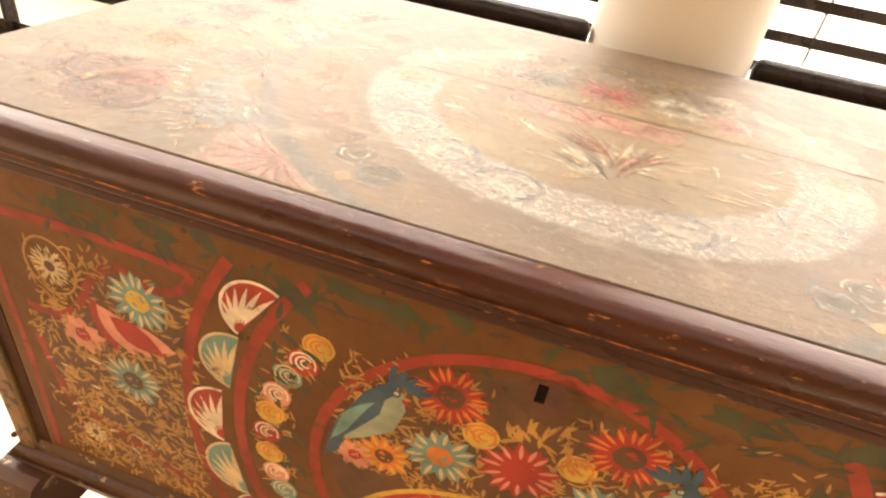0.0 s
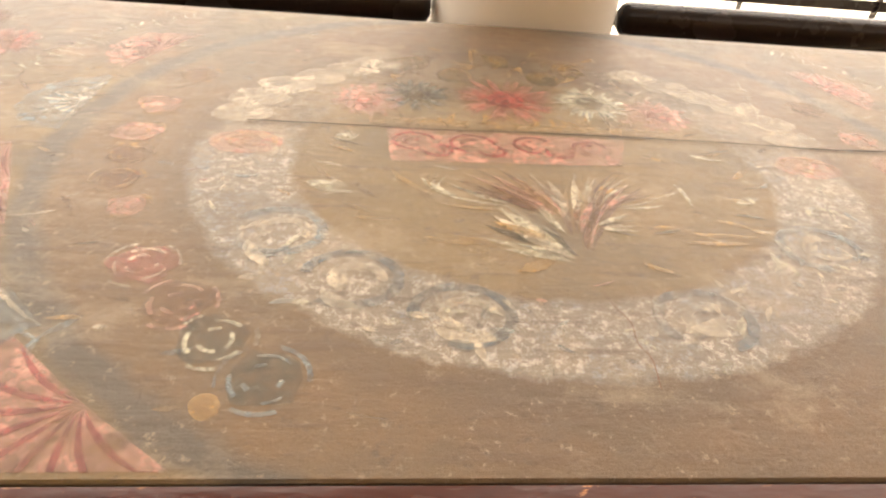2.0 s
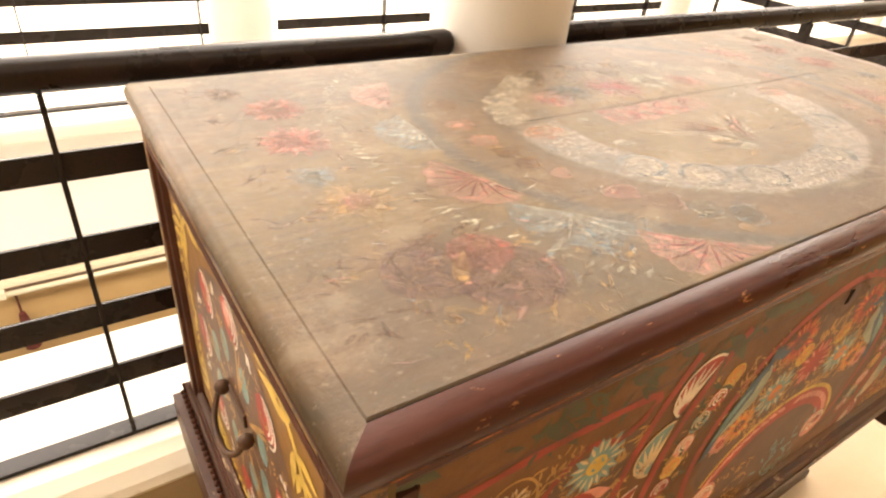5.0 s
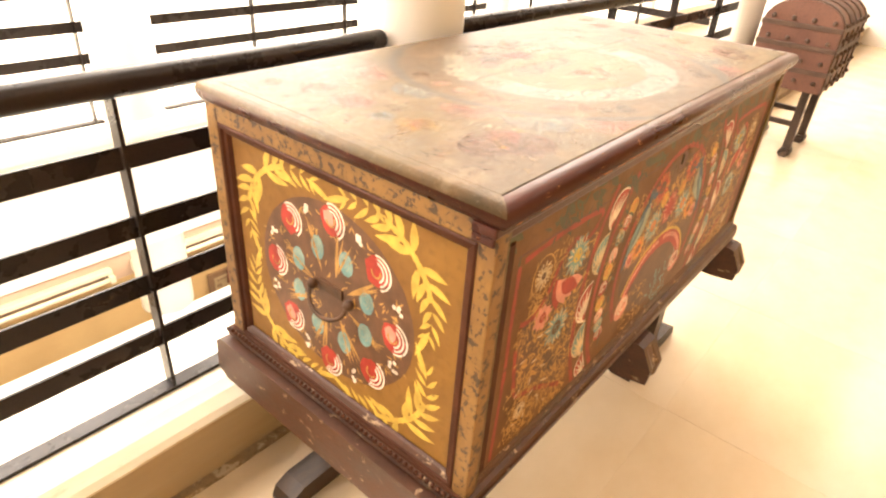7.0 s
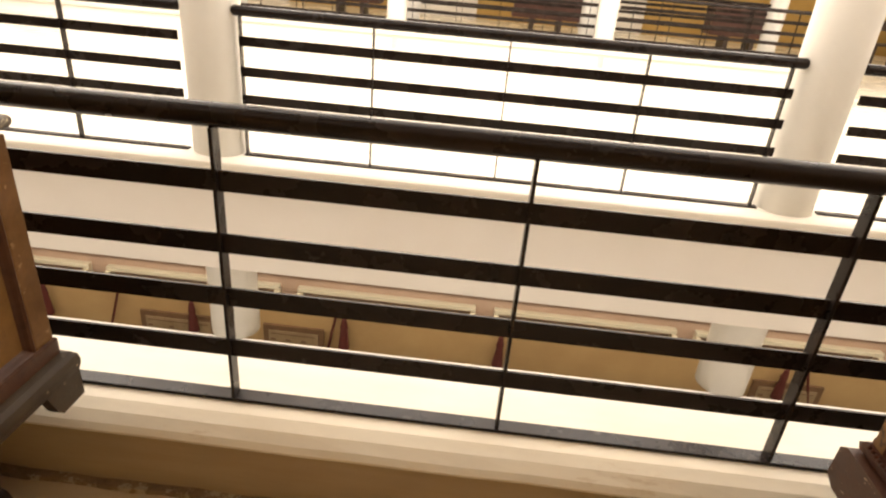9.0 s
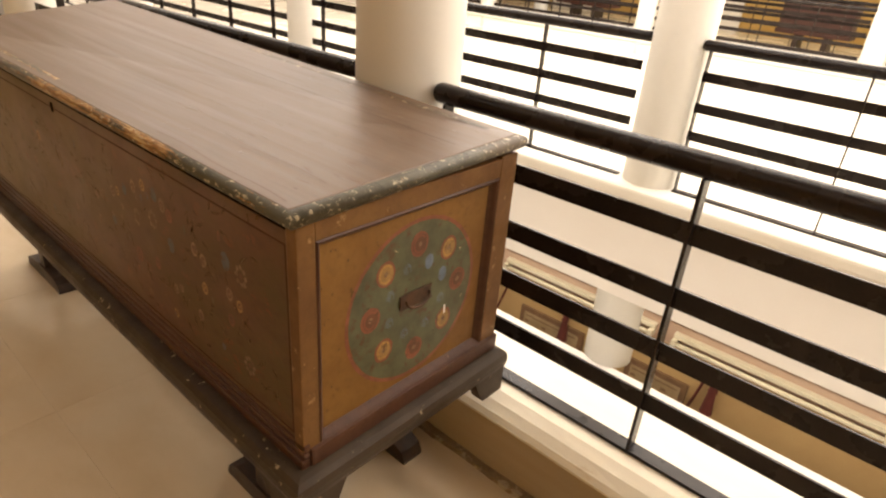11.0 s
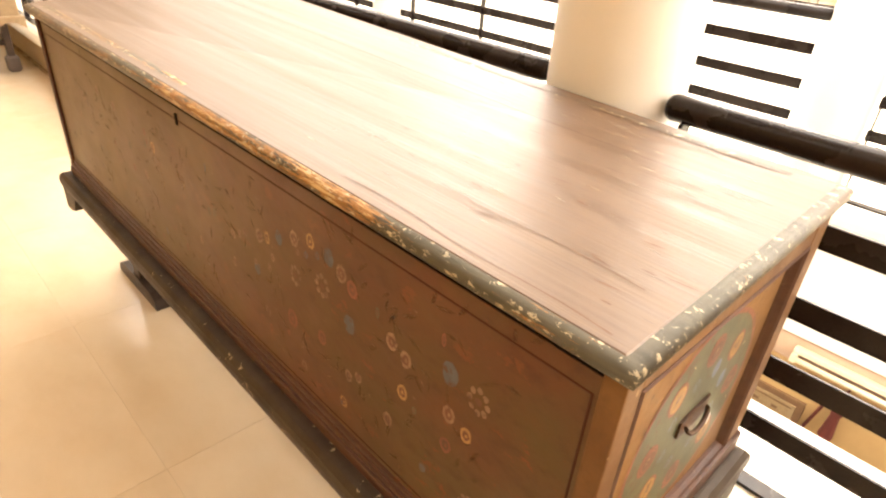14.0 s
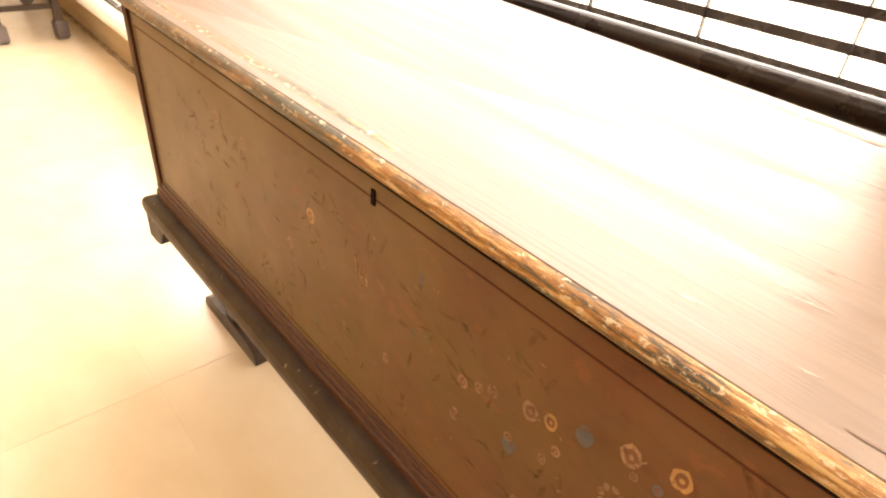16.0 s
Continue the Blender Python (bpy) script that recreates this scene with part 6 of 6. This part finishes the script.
# ---------------------------------------------------------------- chests across the hall
M_RELIEF = worn("brown_relief_wood", (0.2, 0.11, 0.055), (0.14, 0.075, 0.04), rough=0.5, big=8)
M_FARCHEST = worn("dark_mahogany", (0.09, 0.03, 0.018), (0.06, 0.022, 0.014), rough=0.5, big=3)
for x0, x1, z0, z1 in ((0.33, 1.85, 0.32, 1.08), (-3.95, -2.6, 0.32, 1.02), (-9.2, -7.7, 0.32, 1.0), (4.6, 6.0, 0.32, 1.0)):
    far = thing("dark_chest", (x0 + x1) / 2, 14.8, 0, "dark wooden chest on two trestle legs", "chest", "chests across the hall")
    slab("body", M_FARCHEST, (x0 + 0.03, x1 - 0.03, 14.55, 15.1, z0 + 0.08, z1 - 0.05), 0.006, far)
    slab("lid", M_FARCHEST, (x0, x1, 14.52, 15.13, z1 - 0.05, z1), 0.01, far)
    slab("plinth", M_FARCHEST, (x0, x1, 14.52, 15.13, z0, z0 + 0.08), 0.01, far)
    for q in (0.3, 0.7):
        x = x0 + (x1 - x0) * q
        slab("leg", M_TRESTLE, (x - 0.05, x + 0.05, 14.6, 15.05, 0.05, z0), 0.005, far)
        slab("foot", M_TRESTLE, (x - 0.14, x + 0.14, 14.58, 15.07, 0.0, 0.05), 0.005, far)

# ---------------------------------------------------------------- end of the hall
bench = thing("wooden_bench", 9.35, 11.0, 0, "orange wooden bench with solid board legs", "bench")
slab("seat", M_ORANGE, (8.85, 9.5, 10.35, 11.65, 0.44, 0.5), 0.006, bench)
slab("side_board", M_ORANGE, (8.87, 9.48, 10.37, 10.43, 0.0, 0.439), 0.006, bench)
slab("side_board", M_ORANGE, (8.87, 9.48, 11.57, 11.63, 0.0, 0.439), 0.006, bench)
slab("back_board", M_ORANGE, (9.4, 9.45, 10.431, 11.569, 0.08, 0.438), 0.004, bench)
tagged(slab("door_frame", M_ORANGE, (10.0, 10.12, 10.42, 10.52, 0.0, 2.1), 0.004), "brown wooden door frame post", "door frame", kind=S)
cab = thing("white_cabinet", 10.3, 14.4, 0, "white cabinet with black knobs beside a dark panel", "cabinet")
slab("body", M_FIX, (9.0, 9.93, 14.9, 15.35, 0.0, 1.0), 0.006, cab)
for k in range(3):
    d = slab("door", M_FIX, (9.02 + 0.305 * k, 9.31 + 0.305 * k, 14.88, 14.899, 0.06, 0.94), 0.004, cab)
    slab("knob", M_STEEL, (9.14 + 0.305 * k, 9.2 + 0.305 * k, 14.84, 14.879, 0.3, 0.37), 0.004, d)
tagged(slab("folding_screen", M_FARCHEST, (9.97, 10.35, 14.74, 14.8, 0.0, 1.2), 0.004), "dark brown standing screen beside a white cabinet", "screen")
chair = thing("dark_chair", 8.0, 13.9, 0, "dark wooden chair with an open frame", "chair")
slab("seat", M_TRESTLE, (7.95, 8.6, 14.25, 14.75, 0.42, 0.46), 0.004, chair)
slab("backrest", M_TRESTLE, (7.95, 8.6, 14.71, 14.75, 0.7, 0.9), 0.004, chair)
for x in (7.97, 8.58):
    for y in (14.27, 14.73):
        slab("leg", M_TRESTLE, (x - 0.02, x + 0.02, y - 0.02, y + 0.02, 0.0, 0.9 if y > 14.5 else 0.419), 0.003, chair)
for k, x in enumerate((-10.0, -6.2, -1.3, 2.9)):
    tagged(slab("display_board", M_WALL, (x - 0.8, x + 0.8, 16.9, 16.99, 0.0, 2.2), 0.01), "tall white display board against the ochre wall", "display board", "display boards")

# ---------------------------------------------------------------- storey below, seen through the light well
def strip_light(x):
    root = thing("strip_light", x, 4.72, -1.28, "long cream strip light on the wall below", "strip light", "strip lights")
    slab("housing", M_FIX, (x, x + 1.53, 4.69, 4.749, -1.275, -1.235), 0.006, root)
    bm = bmesh.new()
    n = 12
    for xa, xb in ((x + 0.04, x + 1.49),):
        bmesh.ops.create_cone(bm, cap_ends=True, segments=n, radius1=0.019, radius2=0.019, depth=xb - xa, matrix=Matrix.Translation(((xa + xb) / 2, 4.672, -1.31)) @ Matrix.Rotation(math.pi / 2, 4, "Y"))
    part("tube", bm, M_FIX, root, "white fluorescent tube", True)
    for xx in (x, x + 1.49):
        slab("end_cap", M_FIX, (xx, xx + 0.04, 4.65, 4.748, -1.335, -1.277), 0.003, root)
    return root


for k in range(-5, 5):
    strip_light(-1.487 + 1.69 * k)


def tassel(x, z):
    root = thing("tassel", x, 4.72, z, "dark red tassel hanging on the wall below", "tassel", "tassels")
    bm = bmesh.new()
    for z0, z1, r0, r1 in ((z - 0.09, z, 0.034, 0.02), (z - 0.3, z - 0.088, 0.05, 0.026)):
        bmesh.ops.create_cone(bm, cap_ends=True, segments=12, radius1=r0, radius2=r1, depth=z1 - z0, matrix=Matrix.Translation((x, 4.695, (z0 + z1) / 2)))
    for q in bm.verts:
        q.co.x += 0.012 * noise.noise(q.co * 30)
    part("fringe", bm, M_TASSEL, root)
    bm = bmesh.new()
    cyl(bm, x, 4.71, z, z + 0.16, 0.008, 8)
    part("cord", bm, M_TASSEL, root)


for x in (-3.8, -2.45, -1.08, 0.29, 2.72, 4.1):
    tassel(x, -1.5)
for x, lean in ((-3.2, 0.3), (-1.21, 0.2), (2.98, -0.3)):
    bm = bmesh.new()
    bmesh.ops.create_cone(bm, cap_ends=True, segments=8, radius1=0.012, radius2=0.012, depth=0.6, matrix=Matrix.Translation((x, 4.72, -1.74)) @ Matrix.Rotation(lean, 4, "Y"))
    tagged(part("wooden_rod", bm, M_TASSEL), "thin dark rod leaning on the wall below", "rod", "rods")


def framed_panel(x0, x1):
    root = thing("carved_picture", (x0 + x1) / 2, 4.74, -1.9, "brown carved wooden relief in a frame on the wall below", "relief", "carved reliefs")
    slab("frame", M_RELIEF, (x0, x1, 4.72, 4.748, -2.1, -1.66), 0.004, root)
    slab("relief", M_CARVED, (x0 + 0.05, x1 - 0.05, 4.712, 4.719, -2.05, -1.71), 0.003, root)
    for k in range(9):
        u, v = x0 + 0.09 + (x1 - x0 - 0.18) * k / 8, -1.8 - 0.05 * (k % 3)
        slab("carving", M_RELIEF, (u - 0.022, u + 0.022, 4.708, 4.7125, v - 0.012, v + 0.012), 0.003, root)
    slab("border", M_RELIEF, (x0 + 0.075, x1 - 0.075, 4.7085, 4.7125, -1.745, -1.737), 0, root)
    slab("border", M_RELIEF, (x0 + 0.075, x1 - 0.075, 4.7085, 4.7125, -2.02, -2.012), 0, root)


for x0, x1 in ((-1.82, -1.27), (-2.95, -2.25), (2.5, 3.1)):
    framed_panel(x0, x1)

# ---------------------------------------------------------------- floor slabs, last
TS = 0.82
tile_mesh = None
for i in range(-9, 9):
    for j in range(5):
        y1 = 1.468 - j * TS
        bm = None
        if tile_mesh is None:
            bm = bmesh.new()
            box(bm, 0.0005, TS - 0.0005, -TS + 0.0005, -0.0005, -0.02, 0.0)
            bmesh.ops.bevel(bm, geom=[e for e in bm.edges if e.verts[0].co.z > -0.001 and e.verts[1].co.z > -0.001], offset=0.0003, segments=1, affect="EDGES")
            tile_mesh = bpy.data.meshes.new("floor_tile")
            bm.to_mesh(tile_mesh)
            bm.free()
            tile_mesh.materials.append(M_TILE)
        t = new("floor_tile", tile_mesh)
        t.location = (i * TS + 0.3, y1, 0.0)
        t.parent = floor
